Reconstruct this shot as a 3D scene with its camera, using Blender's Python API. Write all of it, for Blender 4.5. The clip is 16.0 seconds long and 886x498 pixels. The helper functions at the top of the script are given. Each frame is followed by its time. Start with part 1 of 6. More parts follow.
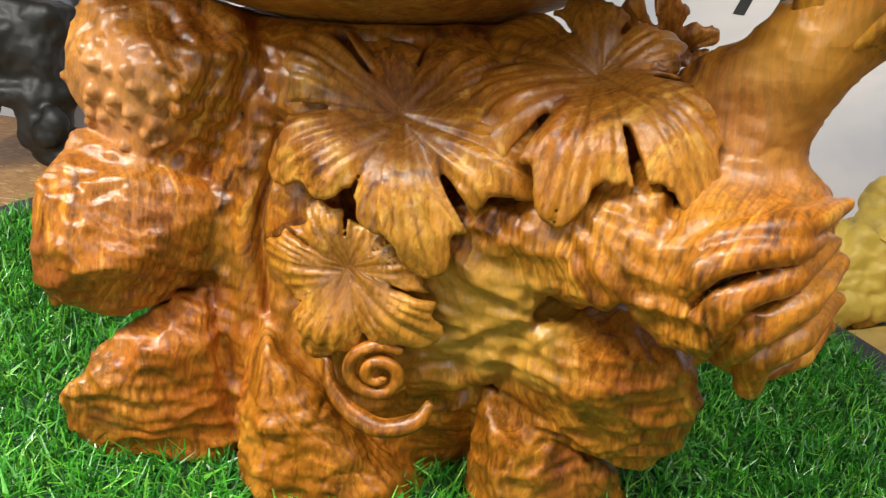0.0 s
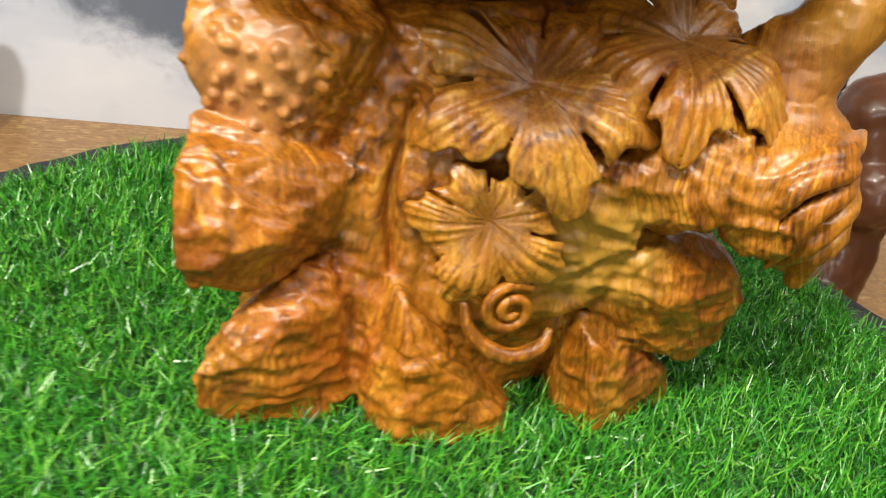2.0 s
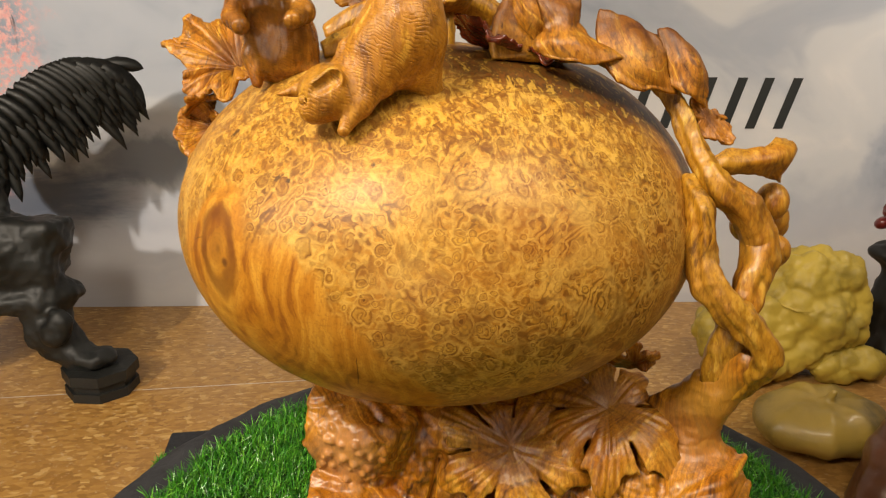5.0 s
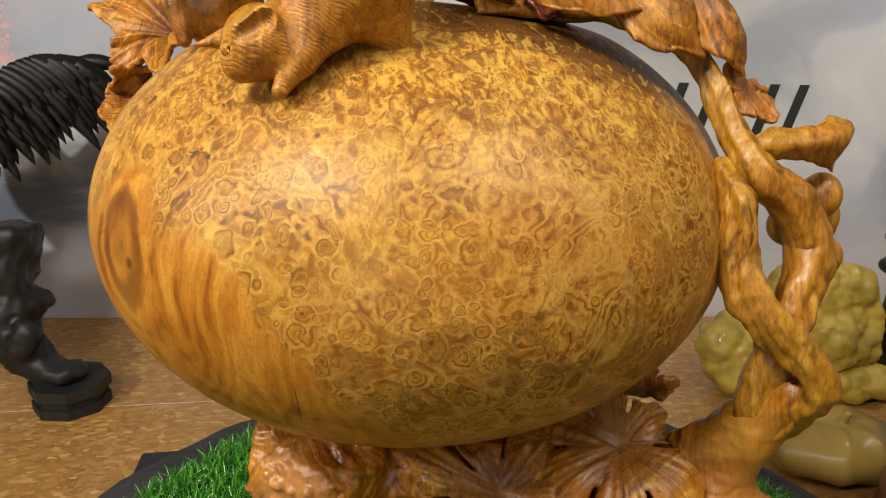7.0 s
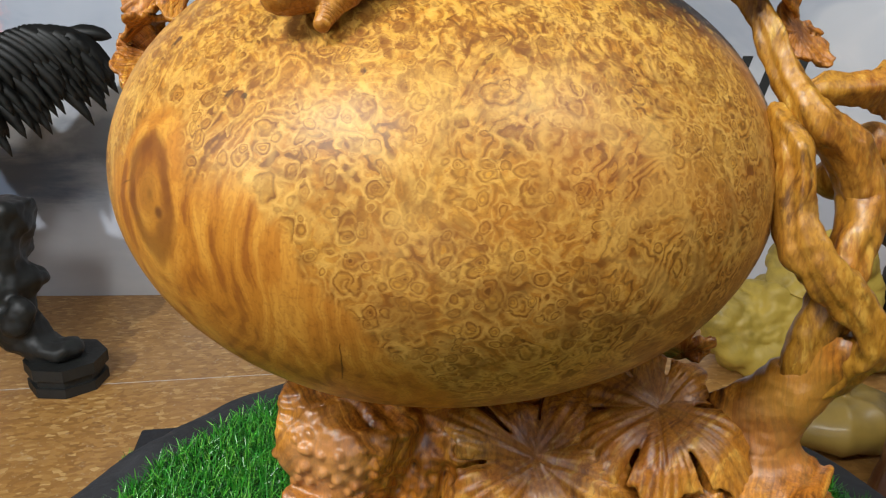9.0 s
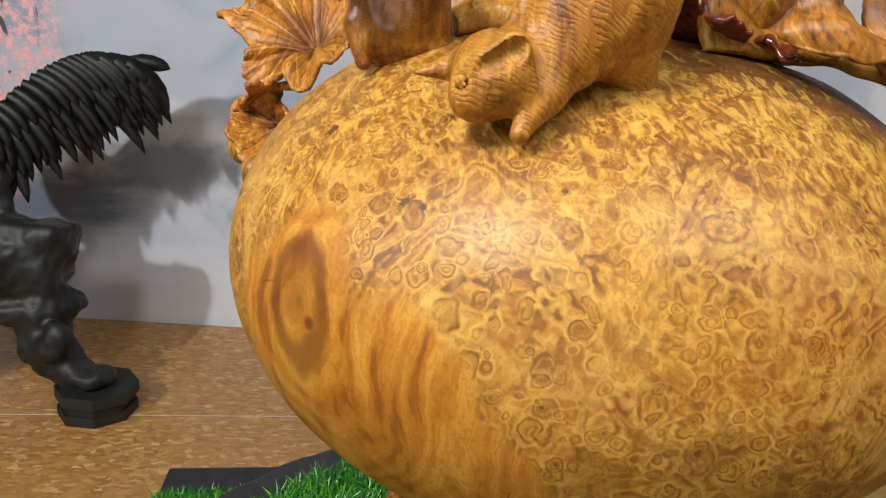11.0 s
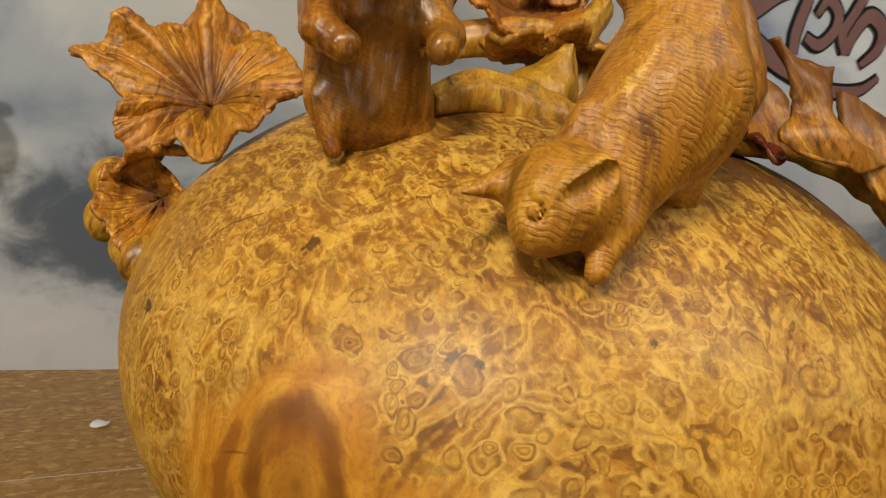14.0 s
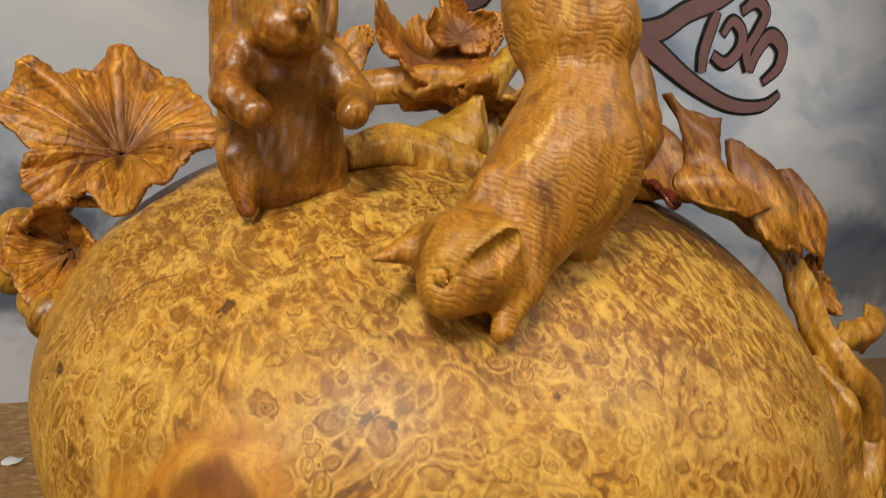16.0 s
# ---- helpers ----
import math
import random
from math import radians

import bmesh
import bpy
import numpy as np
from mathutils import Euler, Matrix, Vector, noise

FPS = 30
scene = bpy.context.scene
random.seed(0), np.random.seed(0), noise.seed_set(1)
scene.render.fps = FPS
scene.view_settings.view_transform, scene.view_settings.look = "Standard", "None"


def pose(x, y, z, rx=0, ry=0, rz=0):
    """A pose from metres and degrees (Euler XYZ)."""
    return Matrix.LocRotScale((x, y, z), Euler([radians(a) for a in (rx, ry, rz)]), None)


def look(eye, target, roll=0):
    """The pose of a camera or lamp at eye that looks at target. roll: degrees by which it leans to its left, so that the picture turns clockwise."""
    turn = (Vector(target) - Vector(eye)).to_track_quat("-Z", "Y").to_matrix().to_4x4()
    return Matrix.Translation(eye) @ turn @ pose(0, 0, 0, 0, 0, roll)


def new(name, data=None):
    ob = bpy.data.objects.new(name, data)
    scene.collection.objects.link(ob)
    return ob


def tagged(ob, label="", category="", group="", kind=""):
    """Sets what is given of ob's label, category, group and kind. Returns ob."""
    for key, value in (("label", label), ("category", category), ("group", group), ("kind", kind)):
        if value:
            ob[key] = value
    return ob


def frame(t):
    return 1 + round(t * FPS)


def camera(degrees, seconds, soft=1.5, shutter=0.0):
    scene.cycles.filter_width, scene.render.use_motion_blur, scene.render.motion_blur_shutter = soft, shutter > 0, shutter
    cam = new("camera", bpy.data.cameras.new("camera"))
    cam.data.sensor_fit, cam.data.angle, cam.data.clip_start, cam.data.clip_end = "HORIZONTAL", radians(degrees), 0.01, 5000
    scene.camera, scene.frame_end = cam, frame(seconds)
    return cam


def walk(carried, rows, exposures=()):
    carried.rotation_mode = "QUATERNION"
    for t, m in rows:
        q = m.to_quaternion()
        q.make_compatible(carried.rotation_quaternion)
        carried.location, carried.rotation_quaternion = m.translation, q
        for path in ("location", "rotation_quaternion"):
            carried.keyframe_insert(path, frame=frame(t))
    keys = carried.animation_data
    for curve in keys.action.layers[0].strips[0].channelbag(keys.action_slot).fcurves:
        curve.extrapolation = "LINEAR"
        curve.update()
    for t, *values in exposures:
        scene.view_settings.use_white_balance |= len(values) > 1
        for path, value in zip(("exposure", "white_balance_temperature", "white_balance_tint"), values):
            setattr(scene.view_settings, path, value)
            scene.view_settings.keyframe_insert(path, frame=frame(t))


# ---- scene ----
cam = camera(62.8, 16.0, soft=1.2, shutter=0.4)
# seconds, eye (x, y, z), turn (rx, ry, rz)
PATH = [
    (0.0, 0.0118, 0.0031, 0.4121, 65.58, -7.47, 0.16),
    (0.5, -0.0296, -0.0007, 0.4049, 65.22, -7.65, -2.01),
    (1.0, -0.0518, -0.0050, 0.4018, 64.92, -7.67, -4.22),
    (1.5, -0.1002, -0.0099, 0.3966, 64.56, -7.85, -8.77),
    (2.0, -0.2383, -0.0212, 0.4096, 63.76, -8.97, -17.04),
    (2.5, -0.3451, -0.0685, 0.4965, 62.90, -9.02, -19.25),
    (3.0, -0.2825, -0.1502, 0.6019, 64.06, -5.65, -11.84),
    (3.5, -0.2525, -0.2382, 0.7110, 65.92, -2.91, -9.03),
    (4.0, -0.2633, -0.2931, 0.8265, 68.21, -1.32, -9.03),
    (4.5, -0.2308, -0.2873, 0.8121, 70.51, -0.75, -8.47),
    (7.0, -0.1527, -0.1226, 0.7332, 72.44, -1.31, -8.52),
    (7.5, -0.1483, -0.1157, 0.7230, 72.18, -0.86, -8.38),
    (8.0, -0.1480, -0.1105, 0.7145, 71.78, -0.76, -8.53),
    (8.5, -0.1588, -0.1058, 0.7072, 71.32, -1.04, -8.77),
    (9.0, -0.1902, -0.0959, 0.7013, 70.88, -1.30, -9.36),
    (9.5, -0.2308, -0.0860, 0.7028, 70.85, -1.52, -10.30),
    (10.0, -0.2862, -0.0654, 0.7174, 71.57, -2.88, -9.98),
    (12.5, -0.2826, 0.0445, 0.7541, 75.26, -5.41, -4.00),
    (13.0, -0.2979, 0.0549, 0.7680, 75.53, -7.24, -7.44),
    (13.5, -0.3449, 0.0896, 0.7706, 75.67, -8.13, -15.53),
    (14.0, -0.4003, 0.1321, 0.7676, 75.81, -8.15, -24.38),
    (14.5, -0.4131, 0.1416, 0.7658, 76.14, -7.65, -27.11),
    (15.0, -0.4095, 0.1248, 0.7857, 76.52, -6.96, -29.38),
    (15.5, -0.3923, 0.1137, 0.7805, 76.85, -6.95, -29.92),
    (16.0, -0.3993, 0.1224, 0.7971, 77.53, -8.09, -30.16),
]
walk(cam, [(t, pose(x, y, z, rx, ry, rz)) for t, x, y, z, rx, ry, rz in PATH], exposures=[(0.0, 0.72, 6400, 9), (1.5, 0.72, 6500, 9), (2.5, 0.78, 6800, 10), (4.0, 0.25, 7700, 12), (4.7, 0.23, 7700, 12), (7.0, 0.02, 6950, 11), (8.0, 0.09, 6700, 9), (9.0, 0.14, 5900, 8), (10.0, 0.12, 5900, 8), (12.5, -0.12, 6900, 13), (13.0, -0.22, 7000, 13), (14.0, -0.44, 7300, 6), (15.0, -0.47, 7000, 5), (16.0, -0.38, 6700, 8)])

import itertools

# ---- light: an indoor show room with spot lamps and unseen, added fill lamps ----
world = bpy.data.worlds.new("hall")
scene.world = world
world.use_nodes = True
world.node_tree.nodes["Background"].inputs[0].default_value = (0.55, 0.6, 0.7, 1)
world.node_tree.nodes["Background"].inputs[1].default_value = 0.05


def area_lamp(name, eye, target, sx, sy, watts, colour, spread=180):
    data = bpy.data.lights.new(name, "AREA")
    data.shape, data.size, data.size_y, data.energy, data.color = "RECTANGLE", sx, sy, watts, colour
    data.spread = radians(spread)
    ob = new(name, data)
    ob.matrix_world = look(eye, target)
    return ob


area_lamp("spot_lamp", (-1.32, -0.46, 2.18), (-0.05, 0.62, 0.35), 0.46, 0.46, 53, (1.0, 0.94, 0.83))
# unseen fill lamp added overhead for the stump's front
area_lamp("ceiling_fill_lamp", (0.50, -0.40, 2.25), (0.15, 0.4, 0.1), 1.0, 0.6, 22, (1.0, 0.97, 0.92))
# unseen cool fill before the closed south wall, standing in for daylight
area_lamp("daylight_fill_lamp", (-1.3, -3.3, 0.45), (0.0, 0.5, 0.2), 1.8, 1.5, 26, (0.88, 0.94, 1.0))
# two more unseen fills added: one for the right side, one for the mural
area_lamp("ceiling_fill_lamp", (1.9, -1.0, 2.1), (0.2, 0.5, 0.1), 1.2, 0.6, 8, (1.0, 0.98, 0.95))
area_lamp("ceiling_fill_lamp", (3.2, 1.5, 2.2), (3.5, 2.9, 0.3), 1.6, 0.4, 19, (1.0, 0.98, 0.95), 120)
area_lamp("spot_lamp", (-2.5, -0.1, 1.6), (-0.9, 3.3, 0.0), 0.12, 0.12, 34, (1.0, 0.97, 0.93), 120)

# ---- numeric helpers ----
FLOOR = -0.775


def hash3(i, seed):
    i = i.astype(np.int64)
    h = (i[..., 0] * 73856093) ^ (i[..., 1] * 19349663) ^ (i[..., 2] * 83492791) ^ (seed * 2654435761)
    h = (h ^ (h >> 13)) * 1274126177 & 0x7FFFFFFF
    return ((h ^ (h >> 16)) & 0xFFFFF) / 0xFFFFF


def vnoise(p, scale, seed=0):
    """Smooth value noise, -1 to 1, of points p; scale: lumps per metre."""
    q = p * scale
    b = np.floor(q)
    f = q - b
    f = f * f * (3 - 2 * f)
    out = 0
    for dx in (0, 1):
        for dy in (0, 1):
            for dz in (0, 1):
                w = (f[..., 0] if dx else 1 - f[..., 0]) * (f[..., 1] if dy else 1 - f[..., 1]) * (f[..., 2] if dz else 1 - f[..., 2])
                out = out + w * hash3(b + np.array([dx, dy, dz]), seed)
    return out * 2 - 1


def cells(p, size, seed=0):
    """Distance to the nearest of jittered points, in cell sizes."""
    q = p / size
    b = np.floor(q)
    best = np.full(len(p), 9.0)
    for dx in (-1, 0, 1):
        for dy in (-1, 0, 1):
            for dz in (-1, 0, 1):
                c = b + np.array([dx, dy, dz])
                j = np.stack([hash3(c, seed), hash3(c, seed + 1), hash3(c, seed + 2)], -1)
                best = np.minimum(best, ((q - c - j) ** 2).sum(-1))
    return np.sqrt(best)


def egg(p, c, r, turn=None):
    q = p - np.array(c)
    if turn is not None:
        q = q @ np.array(Euler([radians(a) for a in turn]).to_matrix())
    r = np.array(r)
    k0 = np.sqrt(((q / r) ** 2).sum(-1))
    k1 = np.sqrt(((q / r ** 2) ** 2).sum(-1)) + 1e-9
    return k0 * (k0 - 1) / k1


def limb(p, a, b, ra, rb):
    a, b = np.array(a), np.array(b)
    ab = b - a
    t = np.clip(((p - a) @ ab) / (ab @ ab), 0, 1)
    return np.sqrt(((p - a - t[..., None] * ab) ** 2).sum(-1)) - (ra + t * (rb - ra))


def hull_faces(points):
    """Outward planes (n, s) of the convex body round some corners."""
    q = np.array(points)
    mid, out = q.mean(0), []
    for a, b, c in itertools.combinations(range(len(q)), 3):
        n = np.cross(q[b] - q[a], q[c] - q[a])
        ln = np.linalg.norm(n)
        if ln < 1e-7:
            continue
        n = n / ln
        n = n if (q[a] - mid) @ n > 0 else -n
        if ((q - q[a]) @ n).max() < 1e-5:
            out.append((*n, q[a] @ n))
    return np.unique(np.round(out, 5), axis=0)


def hewn(p, planes, k=0.0020):
    """A body cut by planes, its edges worn round."""
    d = p @ planes[:, :3].T - planes[:, 3]
    top = d.max(1)
    return top + k * np.log(np.exp((d - top[:, None]) / k).sum(1)) - 1.0 * k


def blend(d, e, k):
    h = np.clip(0.5 + 0.5 * (e - d) / k, 0, 1)
    return e + (d - e) * h - k * h * (1 - h)


def carve(d, e, k):
    return -blend(-d, e, k)


def skin(fn, lo, hi, h, step=1):
    """The surface fn = 0 inside a box as vertices and quads (surface nets); with step, a coarse pass finds where to look."""
    lo, hi = np.array(lo), np.array(hi)
    n = np.ceil((hi - lo) / h).astype(int) + 1
    ax = [lo[i] + h * np.arange(n[i]) for i in range(3)]
    f = np.empty(n)
    yz = np.stack(np.meshgrid(ax[1], ax[2], indexing="ij"), -1)
    if step > 1:
        ca = [lo[i] + h * step * np.arange(n[i] // step + 2) for i in range(3)]
        rough = fn(np.stack(np.meshgrid(*ca, indexing="ij"), -1).reshape(-1, 3)).reshape([len(c) for c in ca])
        iy, iz = (np.arange(n[1]) + step // 2) // step, (np.arange(n[2]) + step // 2) // step
    for i in range(n[0]):
        p = np.concatenate([np.full((*yz.shape[:2], 1), ax[0][i]), yz], -1)
        if step > 1:
            f[i] = rough[(i + step // 2) // step][np.ix_(iy, iz)]
            look_at = np.abs(f[i]) < 1.6 * step * h
            if look_at.any():
                f[i][look_at] = fn(p[look_at])
        else:
            f[i] = fn(p.reshape(-1, 3)).reshape(yz.shape[:2])
    m = n - 1
    corner = [f[dx:dx + m[0], dy:dy + m[1], dz:dz + m[2]] for dx in (0, 1) for dy in (0, 1) for dz in (0, 1)]
    inside = sum((c < 0).astype(int) for c in corner)
    act = (inside > 0) & (inside < 8)
    idx = np.full(m, -1)
    idx[act] = np.arange(act.sum())
    base = np.argwhere(act).astype(float)
    cv = np.stack([c[act] for c in corner], -1)
    off = np.array([(dx, dy, dz) for dx in (0, 1) for dy in (0, 1) for dz in (0, 1)], float)
    acc, cnt = np.zeros((len(base), 3)), np.zeros(len(base))
    for a in range(8):
        for b in range(a + 1, 8):
            if abs(off[a] - off[b]).sum() != 1:
                continue
            va, vb = cv[:, a], cv[:, b]
            s = (va < 0) != (vb < 0)
            t = np.where(s, va / np.where(s, va - vb, 1), 0)
            acc += np.where(s[:, None], off[a] + t[:, None] * (off[b] - off[a]), 0)
            cnt += s
    verts = lo + h * (base + acc / cnt[:, None])
    quads = []
    for axis in range(3):
        u, v = (axis + 1) % 3, (axis + 2) % 3
        sl0, sl1 = [slice(None)] * 3, [slice(None)] * 3
        sl0[axis], sl1[axis] = slice(0, n[axis] - 1), slice(1, n[axis])
        s0, s1 = f[tuple(sl0)] < 0, f[tuple(sl1)] < 0
        e = np.argwhere(s0 != s1)
        e = e[(e[:, u] > 0) & (e[:, v] > 0) & (e[:, u] < m[u]) & (e[:, v] < m[v])]
        flip = s0[tuple(e.T)]
        ring = []
        for du, dv in ((-1, -1), (0, -1), (0, 0), (-1, 0)):
            c = e.copy()
            c[:, u] += du
            c[:, v] += dv
            ring.append(idx[tuple(c.T)])
        q = np.stack(ring, -1)
        q[~flip] = q[~flip][:, ::-1]
        quads.append(q)
    return verts, np.concatenate(quads)


def slope(fn, v, e=0.002):
    g = np.stack([fn(v + e * np.eye(3)[i]) - fn(v - e * np.eye(3)[i]) for i in range(3)], -1)
    return g / (np.linalg.norm(g, axis=-1, keepdims=True) + 1e-9)


def mesh_of(name, verts, faces, smooth=True):
    """A mesh from arrays of vertices and of equal-sided faces."""
    faces = np.asarray(faces)
    k = faces.shape[1]
    me = bpy.data.meshes.new(name)
    me.vertices.add(len(verts))
    me.vertices.foreach_set("co", np.asarray(verts, np.float32).ravel())
    me.loops.add(faces.size)
    me.loops.foreach_set("vertex_index", faces.astype(np.int32).ravel())
    me.polygons.add(len(faces))
    me.polygons.foreach_set("loop_start", np.arange(0, faces.size, k, dtype=np.int32))
    me.polygons.foreach_set("use_smooth", np.full(len(faces), smooth))
    me.update(calc_edges=True)
    me.validate()
    return me


def mesh_list(name, verts, faces, smooth=False):
    me = bpy.data.meshes.new(name)
    me.from_pydata([tuple(v) for v in verts], [], [tuple(f) for f in faces])
    me.polygons.foreach_set("use_smooth", [smooth] * len(me.polygons))
    me.update()
    return me


def put(name, me, material, parent=None, label=""):
    """Links a mesh, as a thing or as a part of its parent."""
    ob = new(name, me)
    me.materials.append(material)
    if parent is not None:
        ob.parent = parent
        ob.matrix_parent_inverse = Matrix.Translation(-parent.location)
    return tagged(ob, label) if label else ob


def part(name, bm, material, parent=None, label="", smooth=True):
    me = bpy.data.meshes.new(name)
    bmesh.ops.recalc_face_normals(bm, faces=bm.faces)
    bm.to_mesh(me)
    bm.free()
    me.polygons.foreach_set("use_smooth", [smooth] * len(me.polygons))
    return put(name, me, material, parent, label)


def thing(name, x, y, z, label, category, group="", kind=""):
    ob = new(name)
    ob.location = (x, y, z)
    ob.empty_display_size = 0.05
    return tagged(ob, label, category, group, kind)


def spline(points, n):
    p = np.array(points, float)
    p = np.concatenate([[2 * p[0] - p[1]], p, [2 * p[-1] - p[-2]]])
    out = []
    for i in range(1, len(p) - 2):
        t = np.linspace(0, 1, n, endpoint=False)[:, None]
        a, b, c, d = p[i - 1], p[i], p[i + 1], p[i + 2]
        out.append(0.5 * (2 * b + (c - a) * t + (2 * a - 5 * b + 4 * c - d) * t ** 2 + (3 * b - a - 3 * c + d) * t ** 3))
    return np.concatenate(out + [p[-2:-1]])


def tube(points, radii, sides=22, n=12, wobble=0.0, flat=1.0, seed=0, twist=0.0):
    """A tapered, gnarled rod swept along a spline."""
    c = spline(points, n)
    r = np.interp(np.linspace(0, 1, len(c)), np.linspace(0, 1, len(radii)), radii)
    t = np.gradient(c, axis=0)
    t /= np.linalg.norm(t, axis=1, keepdims=True)
    up = np.array([0.2, 1.0, 0.1])
    u = np.cross(t, up)
    u /= np.linalg.norm(u, axis=1, keepdims=True) + 1e-9
    v = np.cross(t, u)
    ang = np.linspace(0, 2 * np.pi, sides, endpoint=False)[None, :] + twist * np.linspace(0, 1, len(c))[:, None]
    ca, sa = np.cos(ang)[..., None], np.sin(ang)[..., None]
    way = u[:, None] * ca + v[:, None] * sa * flat
    p = c[:, None] + way * r[:, None, None]
    if wobble:
        flut = 0.5 * np.sin(3 * (ang - twist * np.linspace(0, 1, len(c))[:, None]) + 1.3 * seed) + 0.3 * np.sin(7 * ang + seed)
        w = vnoise(p.reshape(-1, 3), 45, seed).reshape(p.shape[:2]) + 0.5 * vnoise(p.reshape(-1, 3), 110, seed + 5).reshape(p.shape[:2]) + flut
        p = p + way * (w * wobble)[..., None]
    k, s = p.shape[:2]
    i, j = np.meshgrid(np.arange(k - 1), np.arange(s), indexing="ij")
    jn = (j + 1) % s
    q = np.stack([i * s + j, (i + 1) * s + j, (i + 1) * s + jn, i * s + jn], -1).reshape(-1, 4)
    verts = np.concatenate([p.reshape(-1, 3), c[:1], c[-1:]])
    o, e = k * s, k * s + 1
    j = np.arange(s)
    caps = np.concatenate([np.stack([j, (j + 1) % s, np.full(s, o), np.full(s, o)], -1),
                           np.stack([(k - 1) * s + (j + 1) % s, (k - 1) * s + j, np.full(s, e), np.full(s, e)], -1)])
    faces = [tuple(f) for f in q] + [tuple(f[:3]) for f in caps]
    return verts, faces


def box(bm, lo, hi, bevel=0.0):
    m = Matrix.LocRotScale([(a + b) / 2 for a, b in zip(lo, hi)], None, [b - a for a, b in zip(lo, hi)])
    g = bmesh.ops.create_cube(bm, size=1, matrix=m)
    if bevel:
        bmesh.ops.bevel(bm, geom=list({e for v in g["verts"] for e in v.link_edges}), offset=bevel, segments=2, affect="EDGES", profile=0.6)


# ---- materials ----
class Nodes:
    """Short-hand to wire a procedural material."""

    def __init__(self, name):
        self.mat = bpy.data.materials.new(name)
        self.mat.use_nodes = True
        self.t = self.mat.node_tree
        self.bsdf = self.t.nodes["Principled BSDF"]
        self.co = self.t.nodes.new("ShaderNodeTexCoord").outputs["Object"]

    def add(self, kind, **inputs):
        n = self.t.nodes.new(kind)
        for k, v in inputs.items():
            self.plug(n.inputs[k.replace("_", " ")], v)
        return n

    def plug(self, socket, v):
        if isinstance(v, bpy.types.NodeSocket):
            self.t.links.new(v, socket)
        elif isinstance(v, (tuple, list)) and len(v) == 3 and socket.type == "RGBA":
            socket.default_value = (*v, 1)
        else:
            socket.default_value = v

    def math(self, op, a, b=0.0, c=0.0):
        n = self.t.nodes.new("ShaderNodeMath")
        n.operation = op
        for s, v in zip(n.inputs, (a, b, c)):
            self.plug(s, v)
        return n.outputs[0]

    def vmath(self, op, a, b):
        n = self.t.nodes.new("ShaderNodeVectorMath")
        n.operation = op
        self.plug(n.inputs[0], a)
        self.plug(n.inputs[3 if op == "SCALE" else 1], b)
        return n.outputs["Value" if op in ("LENGTH", "DISTANCE", "DOT_PRODUCT") else "Vector"]

    def noise(self, scale, detail=4, rough=0.55, warp=0.0, co=None, colour=False):
        n = self.add("ShaderNodeTexNoise", Vector=co or self.co, Scale=scale, Detail=detail, Roughness=rough, Distortion=warp)
        return n.outputs["Color" if colour else 0]

    def voronoi(self, scale, co=None, feature="F1", out="Distance", rand=1.0):
        n = self.t.nodes.new("ShaderNodeTexVoronoi")
        n.feature = feature
        self.plug(n.inputs["Vector"], co or self.co)
        self.plug(n.inputs["Scale"], scale)
        self.plug(n.inputs["Randomness"], rand)
        return n.outputs[out]

    def stretch(self, scale, turn=(0, 0, 0), co=None):
        n = self.add("ShaderNodeMapping", Vector=co or self.co)
        n.inputs["Scale"].default_value = scale
        n.inputs["Rotation"].default_value = [radians(a) for a in turn]
        return n.outputs[0]

    def warp(self, co, scale, amount):
        n = self.noise(scale, 3, 0.5, 0, co, True)
        return self.vmath("ADD", co, self.vmath("SCALE", self.vmath("SUBTRACT", n, (0.5, 0.5, 0.5)), amount))

    def ramp(self, fac, *stops, smooth=False):
        n = self.t.nodes.new("ShaderNodeValToRGB")
        self.plug(n.inputs[0], fac)
        r = n.color_ramp
        r.interpolation = "EASE" if smooth else "LINEAR"
        while len(r.elements) < len(stops):
            r.elements.new(0.5)
        for e, (p, c) in zip(r.elements, stops):
            e.position = p
            e.color = (*c, 1) if isinstance(c, tuple) else (c, c, c, 1)
        return n.outputs[0]

    def mix(self, fac, a, b, mode="MIX"):
        n = self.t.nodes.new("ShaderNodeMix")
        n.data_type, n.blend_type = "RGBA", mode
        n.clamp_factor = True
        for s, v in ((n.inputs[0], fac), (n.inputs[6], a), (n.inputs[7], b)):
            self.plug(s, v)
        return n.outputs[2]

    def band(self, v, lo, hi):
        n = self.t.nodes.new("ShaderNodeMapRange")
        n.interpolation_type = "SMOOTHSTEP"
        for s, x in zip(n.inputs, (v, lo, hi, 0.0, 1.0)):
            self.plug(s, x)
        return n.outputs[0]

    def xyz(self):
        n = self.add("ShaderNodeSeparateXYZ", Vector=self.co)
        return n.outputs

    def done(self, colour, rough, bump=None, strength=0.3, depth=0.002, metal=0.0, coat=0.0, coat_rough=0.1, spec=0.5):
        b = self.bsdf
        self.plug(b.inputs["Base Color"], colour)
        self.plug(b.inputs["Roughness"], rough)
        self.plug(b.inputs["Metallic"], metal)
        self.plug(b.inputs["Coat Weight"], coat)
        self.plug(b.inputs["Coat Roughness"], coat_rough)
        self.plug(b.inputs["Specular IOR Level"], spec)
        if bump is not None:
            n = self.add("ShaderNodeBump", Height=bump, Strength=strength, Distance=depth)
            self.plug(b.inputs["Normal"], n.outputs[0])
        return self.mat


